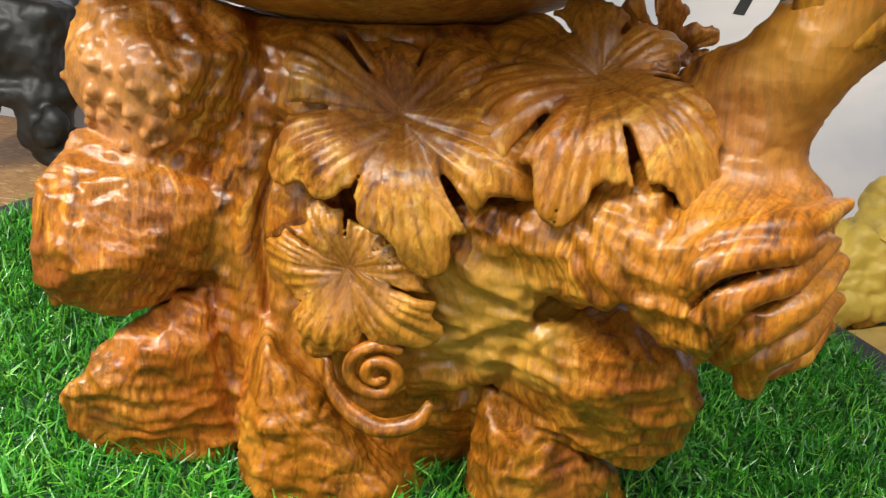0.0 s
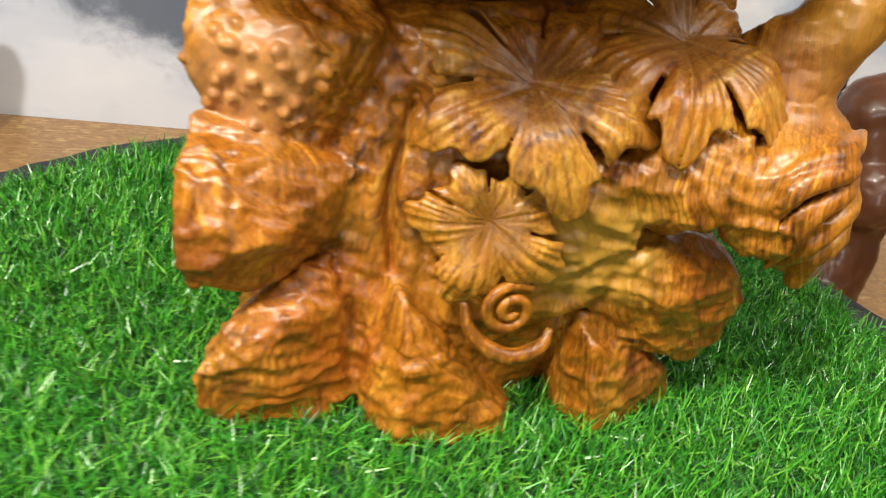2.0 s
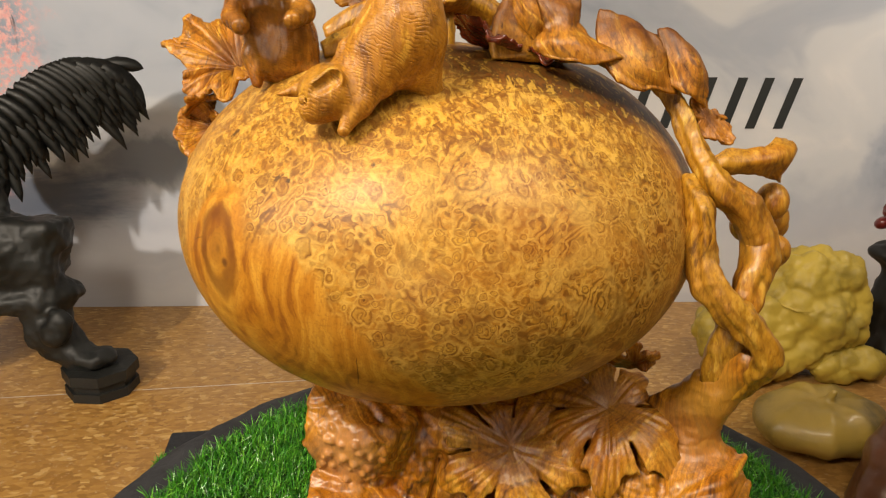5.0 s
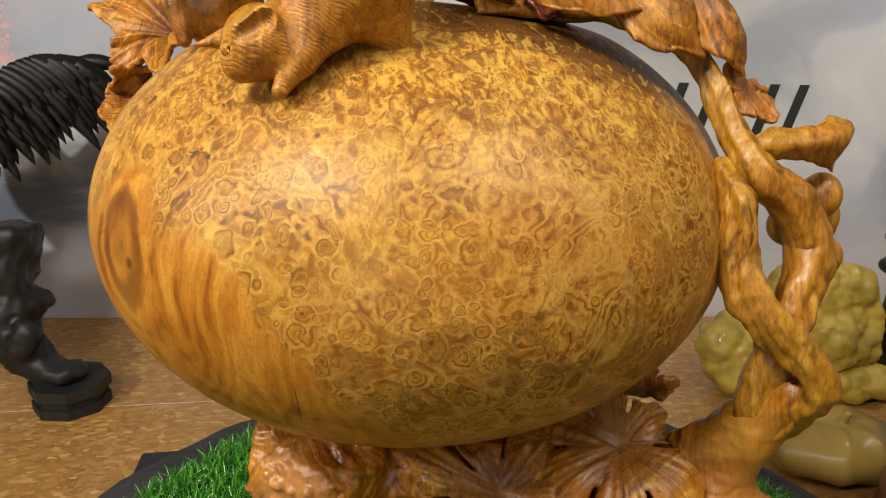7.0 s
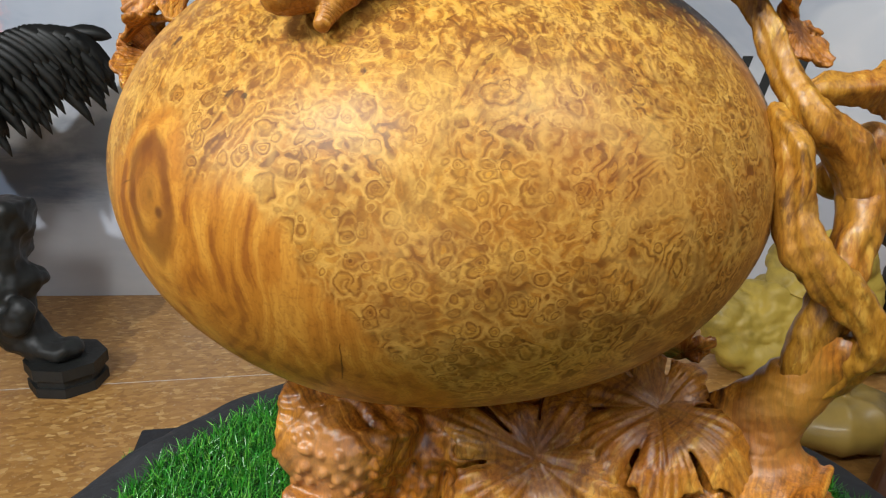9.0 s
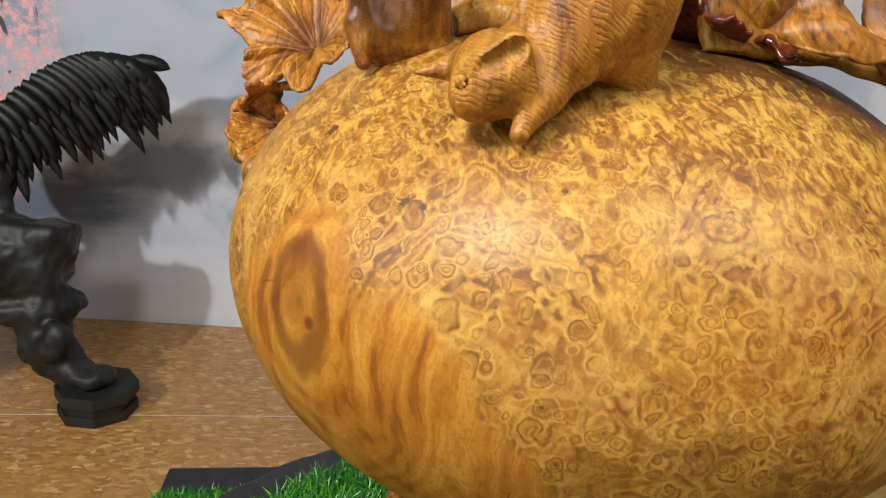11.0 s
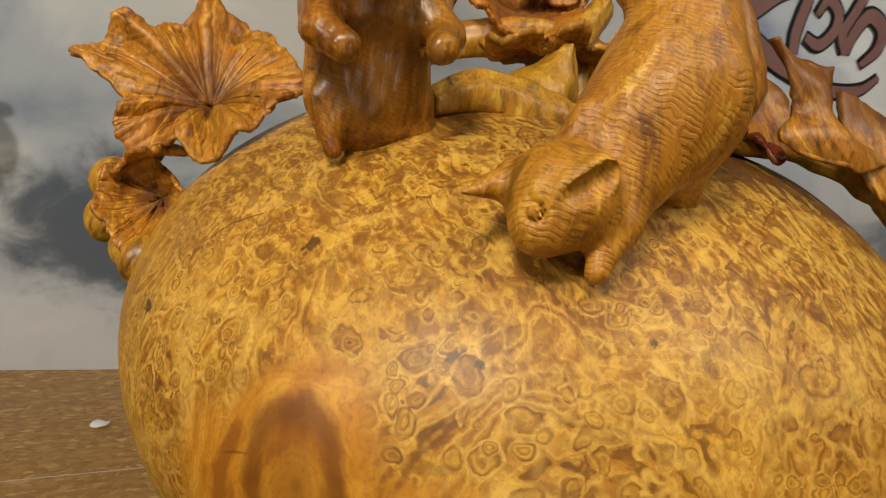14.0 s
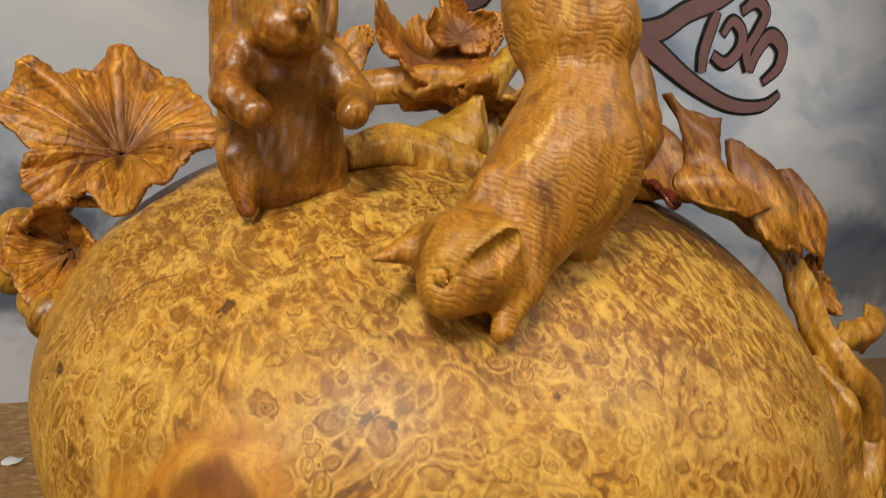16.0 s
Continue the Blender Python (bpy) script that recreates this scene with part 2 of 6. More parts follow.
def wood(name, dark, mid, light, axis=(-0.02, 0.64), climb=0.25, grain=(60, 60, 9), turn=(0, 0, 0), rough=0.3, coat=0.15, streaks=0.5, fur=0.0, hue=0.5, rings=170.0, figure=1.0, chisel=0.0, veins=0.0, stains_and_shade=(), plies=0.42, core=0.0):
    """Varnished carved wood: growth rings round an axis that the carving cuts open, fine grain, dark streaks, small tool marks."""
    n = Nodes(name)
    w = n.warp(n.warp(n.co, 5, 0.05), 22, 0.008)
    sep = n.add("ShaderNodeSeparateXYZ", Vector=w).outputs
    dx, dy = n.math("SUBTRACT", sep[0], axis[0]), n.math("SUBTRACT", sep[1], axis[1])
    rad = n.math("SQRT", n.math("ADD", n.math("MULTIPLY", dx, dx), n.math("MULTIPLY", dy, dy)))
    rad = n.math("ADD", rad, n.math("MULTIPLY", sep[2], climb))
    vec = n.add("ShaderNodeCombineXYZ", X=n.math("MULTIPLY", rad, rings), Y=n.math("MULTIPLY", sep[0], 5.0), Z=n.math("MULTIPLY", sep[2], 5.0)).outputs[0]
    ring = n.noise(1.0, 6, 0.62, 0.3, vec)
    g = n.noise(1.0, 5, 0.66, 0.6, n.stretch(grain, turn, w))
    fine = n.noise(1.0, 4, 0.65, 0.2, n.stretch((330, 330, 90), turn, n.warp(n.co, 18, 0.012)))
    f = n.math("ADD", n.math("MULTIPLY", ring, 0.62 * figure), n.math("MULTIPLY", g, 1.0 - 0.62 * figure))
    c = n.ramp(f, (0.36, dark), (0.44, tuple(0.5 * (a + b) for a, b in zip(dark, mid))), (0.49, mid), (0.54, mid), (0.62, light), smooth=True)
    broad = n.noise(8, 5, 0.6, 1.2, w)
    c = n.mix(n.math("MULTIPLY", n.band(broad, 0.45, 0.66), 0.40), c, light)
    patch = n.noise(5.5, 3, 0.5, 0.8, w)
    c = n.mix(n.math("MULTIPLY", n.band(patch, 0.50, 0.66), hue), c, n.mix(0.65, c, (0.40, 0.075, 0.010)))
    c = n.mix(n.math("MULTIPLY", n.band(n.noise(6.5, 3, 0.5, 0.5, n.vmath("ADD", n.co, (0, 4.2, 0))), 0.55, 0.70), 0.45), c, n.mix(0.7, c, (0.32, 0.19, 0.015)))
    c = n.mix(n.math("MULTIPLY", n.band(n.noise(1.0, 5, 0.72, 1.0, n.stretch([v * 0.6 for v in grain], turn, w)), 0.58, 0.70), streaks), c, (0.050, 0.012, 0.003))
    c = n.mix(n.math("MULTIPLY", n.band(fine, 0.50, 0.64), 0.38), c, dark)
    c = n.mix(n.math("MULTIPLY", n.band(fine, 0.47, 0.36), 0.28), c, light)
    lines = n.math("SINE", n.math("ADD", n.math("MULTIPLY", rad, rings * 7.0), n.math("MULTIPLY", n.noise(26, 3), 9.0)))
    c = n.mix(n.math("MULTIPLY", n.math("MULTIPLY", n.band(lines, 0.1, 0.95), n.band(n.noise(11, 3), 0.40, 0.62)), plies), c, dark)
    h = n.math("ADD", n.math("MULTIPLY", n.noise(60, 3, 0.5, 0.3), 0.34), n.math("MULTIPLY", fine, 0.20))
    h = n.math("ADD", h, n.math("MULTIPLY", ring, 0.25))
    # placed colour patches: wood stains, on the sitting squirrel's belly also shade
    for at, size, tint, amount in stains_and_shade:
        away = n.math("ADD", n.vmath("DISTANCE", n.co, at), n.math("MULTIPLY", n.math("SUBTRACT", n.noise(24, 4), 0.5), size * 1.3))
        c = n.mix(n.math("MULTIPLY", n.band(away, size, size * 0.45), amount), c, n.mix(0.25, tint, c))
    if veins:
        lob = n.t.nodes.new("ShaderNodeAttribute")
        lob.attribute_name = "lobe"
        lv = n.add("ShaderNodeSeparateXYZ", Vector=lob.outputs["Vector"]).outputs
        ang = n.math("ARCTAN2", lv[1], n.math("ADD", lv[0], 0.18))
        bent = n.math("ADD", n.math("MULTIPLY", ang, 34.0), n.math("MULTIPLY", n.noise(32, 4), 11.0))
        fan = n.math("SINE", bent)
        c = n.mix(n.math("MULTIPLY", n.band(fan, 0.35, 0.95), 0.22), c, dark)
        if core:
            inner = n.math("ADD", n.vmath("LENGTH", lob.outputs["Vector"], (0, 0, 0)), n.math("MULTIPLY", n.math("SUBTRACT", n.noise(22, 4), 0.5), 0.7))
            c = n.mix(n.math("MULTIPLY", n.band(inner, 0.60, 0.25), core), c, (0.085, 0.022, 0.006))
        c = n.mix(n.math("MULTIPLY", n.band(n.math("ABSOLUTE", lv[1]), 0.018, 0.006), 0.3), c, dark)
        h = n.math("SUBTRACT", h, n.math("MULTIPLY", fan, veins))
    if chisel:
        tool = n.warp(n.stretch((1, 1, 1.6)), 30, 0.010)
        dd = n.voronoi(44, tool)
        d3 = n.voronoi(100, tool)
        h = n.math("ADD", h, n.math("MULTIPLY", n.math("ADD", n.math("MULTIPLY", dd, dd), n.math("MULTIPLY", n.math("MULTIPLY", d3, d3), 0.5)), chisel))
    if fur:
        wavy = n.warp(n.warp(n.co, 11, 0.055), 55, 0.007)
        rows = n.vmath("DOT_PRODUCT", wavy, (0.35, 0.2, 0.92))
        hatch = n.math("SINE", n.math("ADD", n.math("MULTIPLY", rows, 2100.0), n.math("MULTIPLY", n.noise(70, 3), 10.0)))
        cut = n.band(n.noise(1.0, 2, 0.5, 0.2, n.stretch((170, 170, 60), turn, wavy)), 0.40, 0.60)
        stroke = n.math("MULTIPLY", n.band(hatch, -0.2, 0.9), n.math("ADD", 0.10, n.math("MULTIPLY", cut, 0.90)))
        h = n.math("SUBTRACT", h, n.math("MULTIPLY", stroke, fur * 0.20))
        c = n.mix(n.math("MULTIPLY", stroke, 0.30), c, dark)
    r = n.math("ADD", rough, n.math("MULTIPLY", n.math("SUBTRACT", n.noise(42, 5), 0.5), 0.30))
    return n.done(c, r, h, 0.55, 0.004, coat=coat, coat_rough=0.26, spec=0.45)


def burl_wood():
    """Burl figure: growth lines that flow round crowded ringed eyes; plain flame grain on one end with a knot."""
    n = Nodes("burl_wood")
    x, y, z = n.xyz()
    DARK, BROWN_, OCHRE, GOLD, PALE = (0.085, 0.026, 0.004), (0.185, 0.066, 0.007), (0.385, 0.166, 0.018), (0.51, 0.258, 0.034), (0.62, 0.375, 0.080)

    def mul(a, b):
        return n.math("MULTIPLY", a, b)

    # the ground flow, bent at two scales
    flow_co = n.warp(n.co, 7, 0.07)
    flow = n.noise(9.5, 4, 0.52, 0.9, flow_co)
    bend = n.warp(n.warp(n.warp(n.co, 16, 0.030), 60, 0.0110), 180, 0.0030)
    big = n.voronoi(46.0, bend)
    big_pick = n.add("ShaderNodeSeparateColor", Color=n.voronoi(46.0, bend, out="Color")).outputs
    small_co = n.warp(n.warp(n.vmath("ADD", n.co, (0.37, 1.9, 0.11)), 24, 0.022), 90, 0.0060)
    small = n.voronoi(90.0, small_co)
    small_pick = n.add("ShaderNodeSeparateColor", Color=n.voronoi(90.0, small_co, out="Color")).outputs
    crowd = n.band(n.noise(8.5, 3, 0.55, 0.7, n.vmath("ADD", n.co, (2.2, 0, 0))), 0.40, 0.52)
    crowd2 = n.band(n.noise(12, 3, 0.55, 0.7, n.vmath("ADD", n.co, (0, 3.1, 0))), 0.36, 0.48)
    # cones over the eyes; their sizes vary
    bd = n.math("DIVIDE", big, n.math("ADD", 0.55, mul(big_pick[1], 0.55)))
    sd = n.math("DIVIDE", small, n.math("ADD", 0.60, mul(small_pick[1], 0.55)))
    big_on = mul(n.band(big_pick[0], 0.22, 0.45), n.band(n.math("ADD", crowd, 0.36), 0.2, 0.5))
    small_on = mul(n.band(small_pick[0], 0.15, 0.45), crowd2)
    cone = n.math("ADD", mul(n.band(bd, 0.75, 0.0), mul(big_on, 0.46)), mul(n.band(sd, 0.75, 0.0), mul(small_on, 0.26)))
    height = n.math("ADD", mul(flow, 2.3), n.math("ADD", cone, mul(n.noise(36, 4, 0.55, 0.8, bend), 0.28)))
    contour = n.math("SINE", mul(height, 38.0))
    thread = n.math("SINE", n.math("ADD", mul(height, 150.0), mul(n.noise(120, 2), 3.0)))
    # broad tone follows the flow: golden bands and brown hollows
    tone = n.math("ADD", mul(n.noise(21, 6, 0.62, 1.9, flow_co), 0.62), mul(n.noise(60, 5, 0.62, 1.4, bend), 0.38))
    c = n.ramp(tone, (0.33, BROWN_), (0.42, (0.33, 0.145, 0.016)), (0.50, OCHRE), (0.58, GOLD), (0.68, PALE), smooth=True)
    c = n.mix(mul(n.band(contour, 0.25, 1.0), n.math("ADD", 0.28, mul(n.band(n.noise(17, 3), 0.42, 0.60), 0.50))), c, DARK)
    c = n.mix(mul(n.band(contour, -0.3, -1.0), 0.46), c, PALE)
    c = n.mix(mul(n.band(thread, 0.2, 1.0), 0.20), c, BROWN_)
    # eyes: pale halo, thin dark outline, warm heart, dark pith
    for d, on, pick, k in ((bd, big_on, big_pick, 1.0), (sd, small_on, small_pick, 0.9)):
        c = n.mix(mul(mul(n.band(d, 0.72, 0.58), n.band(d, 0.44, 0.54)), mul(on, 0.40 * k)), c, PALE)
        c = n.mix(mul(n.band(d, 0.46, 0.38), mul(on, 0.55 * k)), c, n.mix(pick[2], (0.30, 0.125, 0.013), (0.56, 0.31, 0.045)))
        c = n.mix(mul(mul(n.band(d, 0.50, 0.43), n.band(d, 0.33, 0.40)), mul(on, 0.52 * k)), c, (0.12, 0.038, 0.005))
        c = n.mix(mul(mul(n.band(d, 0.27, 0.22), n.band(d, 0.13, 0.18)), mul(on, 0.45 * k)), c, (0.17, 0.055, 0.006))
        c = n.mix(mul(n.band(d, 0.14, 0.08), mul(on, 0.80 * k)), c, n.mix(n.band(pick[2], 0.45, 0.55), (0.085, 0.024, 0.003), (0.58, 0.28, 0.022)))
    # pale veins that wander between the clusters
    net = n.voronoi(15, n.warp(n.warp(n.co, 11, 0.075), 50, 0.012), "DISTANCE_TO_EDGE")
    c = n.mix(mul(mul(n.band(net, 0.10, 0.015), n.band(n.noise(9, 3), 0.40, 0.56)), 0.45), c, PALE)
    # brown clouded hollows
    cloud = n.noise(13, 4, 0.58, 1.8, n.warp(n.vmath("ADD", n.co, (0, 0, 7.7)), 9, 0.06))
    c = n.mix(mul(n.band(cloud, 0.52, 0.64), 0.50), c, (0.17, 0.068, 0.009))
    # flame grain on the low end and round the knot
    kd = n.vmath("DISTANCE", n.vmath("MULTIPLY", n.co, (1, 1, 0.62)), (-0.318, 0.428, 0.352))
    kw = n.math("ADD", kd, mul(n.noise(14, 4, 0.55, 0.5), 0.030))
    grain = n.math("ADD", kw, mul(n.noise(1.0, 4, 0.55, 0.8, n.stretch((11, 11, 4), (0, 25, 0), n.warp(n.co, 6, 0.05))), 0.10))
    ply = n.math("SINE", mul(grain, 330.0))
    hair = n.math("SINE", n.math("ADD", mul(grain, 1500.0), mul(n.noise(90, 3), 5.0)))
    flame = n.noise(1.0, 5, 0.60, 0.8, n.stretch((26, 26, 6), (0, 25, 0), n.warp(n.co, 9, 0.05)))
    fc = n.ramp(n.math("ADD", flame, mul(ply, 0.060)), (0.34, (0.25, 0.082, 0.008)), (0.48, (0.43, 0.172, 0.015)), (0.64, (0.55, 0.262, 0.032)), smooth=True)
    fc = n.mix(mul(n.band(hair, 0.1, 1.0), 0.22), fc, (0.22, 0.07, 0.008))
    low = n.math("SUBTRACT", mul(n.math("SUBTRACT", 0.40, z), 0.82), x)
    low = n.math("ADD", low, mul(n.math("SUBTRACT", n.noise(9, 4, 0.6, 0.6), 0.5), 0.10))
    plain_end = mul(n.band(low, 0.075, 0.090), n.band(n.math("ADD", z, mul(n.math("SUBTRACT", n.noise(10, 3), 0.5), 0.05)), 0.592, 0.566))
    plain_end = n.math("MAXIMUM", plain_end, n.band(kw, 0.068, 0.056))
    plain_end = mul(plain_end, n.band(n.math("ADD", y, mul(n.math("SUBTRACT", n.noise(11, 3), 0.5), 0.06)), 0.505, 0.480))
    c = n.mix(plain_end, c, fc)
    rim = n.math("ABSOLUTE", n.math("SUBTRACT", kw, 0.040))
    c = n.mix(mul(n.band(rim, 0.012, 0.002), 0.75), c, (0.13, 0.038, 0.005))
    c = n.mix(mul(n.band(kw, 0.036, 0.022), 0.60), c, (0.22, 0.085, 0.010))
    c = n.mix(mul(n.band(n.vmath("DISTANCE", n.co, (-0.316, 0.425, 0.566)), 0.009, 0.003), 0.9), c, (0.03, 0.01, 0.003))
    c = n.mix(mul(n.band(n.vmath("DISTANCE", n.co, (-0.305, 0.419, 0.554)), 0.007, 0.002), 0.9), c, (0.06, 0.01, 0.004))
    # broad tone: redder and paler regions, cracks, fine pores
    c = n.mix(mul(n.band(n.noise(5, 4, 0.55, 0.8), 0.48, 0.68), 0.5), c, n.mix(0.55, c, (0.34, 0.095, 0.008)))
    c = n.mix(mul(n.band(n.noise(4, 3, 0.5, 0.6, n.vmath("ADD", n.co, (0, 0, 5.5))), 0.52, 0.70), 0.25), c, (0.60, 0.33, 0.05))
    crack = n.band(n.voronoi(5.5, n.warp(n.co, 10, 0.05), "DISTANCE_TO_EDGE"), 0.005, 0.001)
    crack = mul(crack, n.band(n.noise(8, 2), 0.61, 0.65))
    c = n.mix(mul(crack, 0.8), c, (0.07, 0.018, 0.004))
    for at, size in (((-0.297, 0.500, 0.667), 0.0065), ((-0.371, 0.589, 0.599), 0.0070), ((-0.249, 0.410, 0.638), 0.0045), ((-0.238, 0.402, 0.637), 0.0035), ((-0.161, 0.377, 0.654), 0.0045)):
        away = n.math("ADD", n.vmath("DISTANCE", n.co, at), mul(n.math("SUBTRACT", n.noise(190, 3), 0.5), size * 2.4))
        c = n.mix(mul(n.band(away, size, size * 0.55), 0.85), c, (0.035, 0.018, 0.008))
    # dark heartwood beside the stem, with the leaves' shade painted into it
    heart_and_shade = n.vmath("DISTANCE", n.vmath("MULTIPLY", n.co, (0.60, 1, 1)), (0.030, 0.540, 0.715))
    heart_and_shade = n.math("ADD", heart_and_shade, mul(n.math("SUBTRACT", n.noise(1.0, 5, 0.65, 0.8, n.stretch((14, 60, 40), (0, 0, 25))), 0.5), 0.085))
    c = n.mix(mul(n.band(heart_and_shade, 0.118, 0.085), 0.88), c, (0.045, 0.016, 0.006))
    fine = n.noise(300, 4, 0.65)
    c = n.mix(mul(n.band(fine, 0.50, 0.68), 0.32), c, (0.16, 0.05, 0.006))
    # long flecks where the figure is cut along its eyes, on the crown of the gourd
    fleck = n.noise(1.0, 4, 0.62, 0.7, n.stretch((150, 42, 120), (0, 0, 35), n.warp(n.co, 14, 0.03)))
    upper = n.band(z, 0.59, 0.70)
    c = n.mix(mul(mul(n.band(fleck, 0.50, 0.58), upper), 0.68), c, (0.17, 0.058, 0.008))
    c = n.mix(mul(mul(n.band(fleck, 0.46, 0.38), upper), 0.55), c, (0.62, 0.365, 0.055))
    h = n.math("ADD", mul(fine, 0.12), mul(n.noise(16, 3), 0.5))
    r = n.math("ADD", 0.44, mul(n.math("SUBTRACT", n.noise(30, 4), 0.5), 0.14))
    return n.done(c, r, h, 0.12, 0.002, coat=0.0, coat_rough=0.3, spec=0.36)


BURL = burl_wood()
ROOT = wood("root_wood", (0.050, 0.012, 0.002), (0.38, 0.124, 0.007), (0.69, 0.315, 0.035), grain=(46, 46, 9), rough=0.34, coat=0.22, streaks=0.62, chisel=0.30, hue=0.50, stains_and_shade=(((-0.200, 0.50, 0.280), 0.060, (0.60, 0.30, 0.12), 0.65), ((0.075, 0.435, 0.165), 0.075, (0.50, 0.30, 0.045), 0.75), ((0.20, 0.42, 0.32), 0.06, (0.58, 0.28, 0.09), 0.5), ((-0.24, 0.46, 0.15), 0.040, (0.10, 0.022, 0.006), 0.65), ((-0.205, 0.453, 0.035), 0.016, (0.07, 0.020, 0.006), 0.7), ((0.152, 0.412, 0.108), 0.011, (0.08, 0.020, 0.004), 0.7), ((0.156, 0.416, 0.090), 0.010, (0.08, 0.020, 0.004), 0.7), ((-0.03, 0.435, 0.03), 0.022, (0.16, 0.045, 0.006), 0.5), ((0.16, 0.45, 0.03), 0.045, (0.20, 0.035, 0.012), 0.6), ((0.245, 0.43, 0.38), 0.085, (0.50, 0.265, 0.040), 0.75)))
# core: reddish leaf hearts, darkened further to paint in the gourd's shade
LEAF = wood("leaf_wood", (0.085, 0.022, 0.003), (0.46, 0.176, 0.013), (0.70, 0.37, 0.058), axis=(0.03, 0.75), grain=(90, 90, 26), turn=(20, 35, 0), rough=0.34, coat=0.24, streaks=0.55, rings=230, veins=0.07, plies=0.15, core=0.48)
VINE = wood("vine_wood", (0.085, 0.026, 0.003), (0.41, 0.190, 0.015), (0.60, 0.36, 0.055), axis=(0.12, 0.60), grain=(60, 60, 20), turn=(0, 20, 0), rough=0.40, coat=0.12, streaks=0.75, hue=0.35, rings=110, figure=0.7, plies=0.35, chisel=0.12)
TOPLEAF = wood("crown_leaf_wood", (0.050, 0.012, 0.001), (0.37, 0.132, 0.009), (0.60, 0.305, 0.036), axis=(-0.1, 0.95), climb=0.8, grain=(80, 36, 30), turn=(0, 50, 20), rough=0.46, coat=0.04, streaks=0.9, hue=0.6, rings=240, veins=0.05, plies=0.08, core=0.62)
FUR = wood("fur_wood", (0.15, 0.050, 0.004), (0.38, 0.150, 0.013), (0.57, 0.290, 0.036), axis=(-0.2, 0.6), climb=0.5, grain=(60, 60, 18), turn=(0, 30, 0), rough=0.42, coat=0.0, streaks=0.10, fur=0.8, rings=200, figure=0.45, plies=0.0)
# belly patch: dark heartwood, deepened by the hollow's shade in its colour
HIDE = wood("smooth_squirrel_wood", (0.045, 0.012, 0.002), (0.27, 0.092, 0.008), (0.54, 0.255, 0.030), axis=(-0.2, 0.6), climb=0.5, grain=(70, 70, 30), turn=(0, 30, 0), rough=0.30, coat=0.14, streaks=0.8, fur=0.08, rings=60, figure=0.6, plies=0.1, stains_and_shade=(((-0.256, 0.532, 0.764), 0.052, (0.095, 0.032, 0.006), 0.85),))
REDWOOD = wood("red_heartwood", (0.03, 0.005, 0.002), (0.13, 0.018, 0.007), (0.25, 0.045, 0.012), grain=(40, 40, 12), rough=0.16, coat=0.5, streaks=0.5, hue=0.2)


def turf_material():
    n = Nodes("turf_blade")
    rnd = n.t.nodes.new("ShaderNodeNewGeometry").outputs["Random Per Island"]
    c = n.ramp(rnd, (0.0, (0.010, 0.090, 0.008)), (0.4, (0.030, 0.245, 0.015)), (0.75, (0.088, 0.42, 0.026)), (1.0, (0.23, 0.56, 0.06)))
    c = n.mix(n.math("MULTIPLY", n.noise(14, 3), 0.25), c, (0.018, 0.15, 0.02))
    n.plug(n.bsdf.inputs["Transmission Weight"], 0.0)
    return n.done(c, 0.30, spec=0.6)


def plain(name, colour, rough, scale=40, amount=0.25, bump=0.2, metal=0.0, coat=0.0):
    n = Nodes(name)
    a = n.noise(scale, 5, 0.6, 0.3)
    b = n.noise(scale * 0.15, 3, 0.5, 0.3)
    c = n.mix(n.math("MULTIPLY", n.band(a, 0.35, 0.7), amount), colour, tuple(v * 0.45 for v in colour))
    c = n.mix(n.math("MULTIPLY", n.band(b, 0.4, 0.65), amount), c, tuple(min(1, v * 1.5 + 0.01) for v in colour))
    r = n.math("ADD", rough, n.math("MULTIPLY", n.math("SUBTRACT", a, 0.5), 0.25))
    return n.done(c, r, a, bump, 0.004, metal=metal, coat=coat)


def floor_board():
    n = Nodes("chipboard")
    w = n.warp(n.co, 9, 0.03)
    chip = n.voronoi(34, n.stretch((1, 2.0, 1), (0, 0, 20), w), out="Color")
    v = n.add("ShaderNodeSeparateColor", Color=chip).outputs[0]
    c = n.ramp(v, (0.0, (0.29, 0.140, 0.034)), (0.5, (0.39, 0.200, 0.050)), (0.85, (0.45, 0.245, 0.068)), (1.0, (0.60, 0.38, 0.14)))
    c = n.mix(n.math("MULTIPLY", n.band(n.noise(3.2, 4), 0.35, 0.7), 0.4), c, (0.36, 0.19, 0.06))
    c = n.mix(n.math("MULTIPLY", n.band(n.noise(60, 3), 0.6, 0.72), 0.5), c, (0.55, 0.42, 0.25))
    return n.done(c, 0.42, n.noise(70, 3), 0.2, 0.003, coat=0.15)


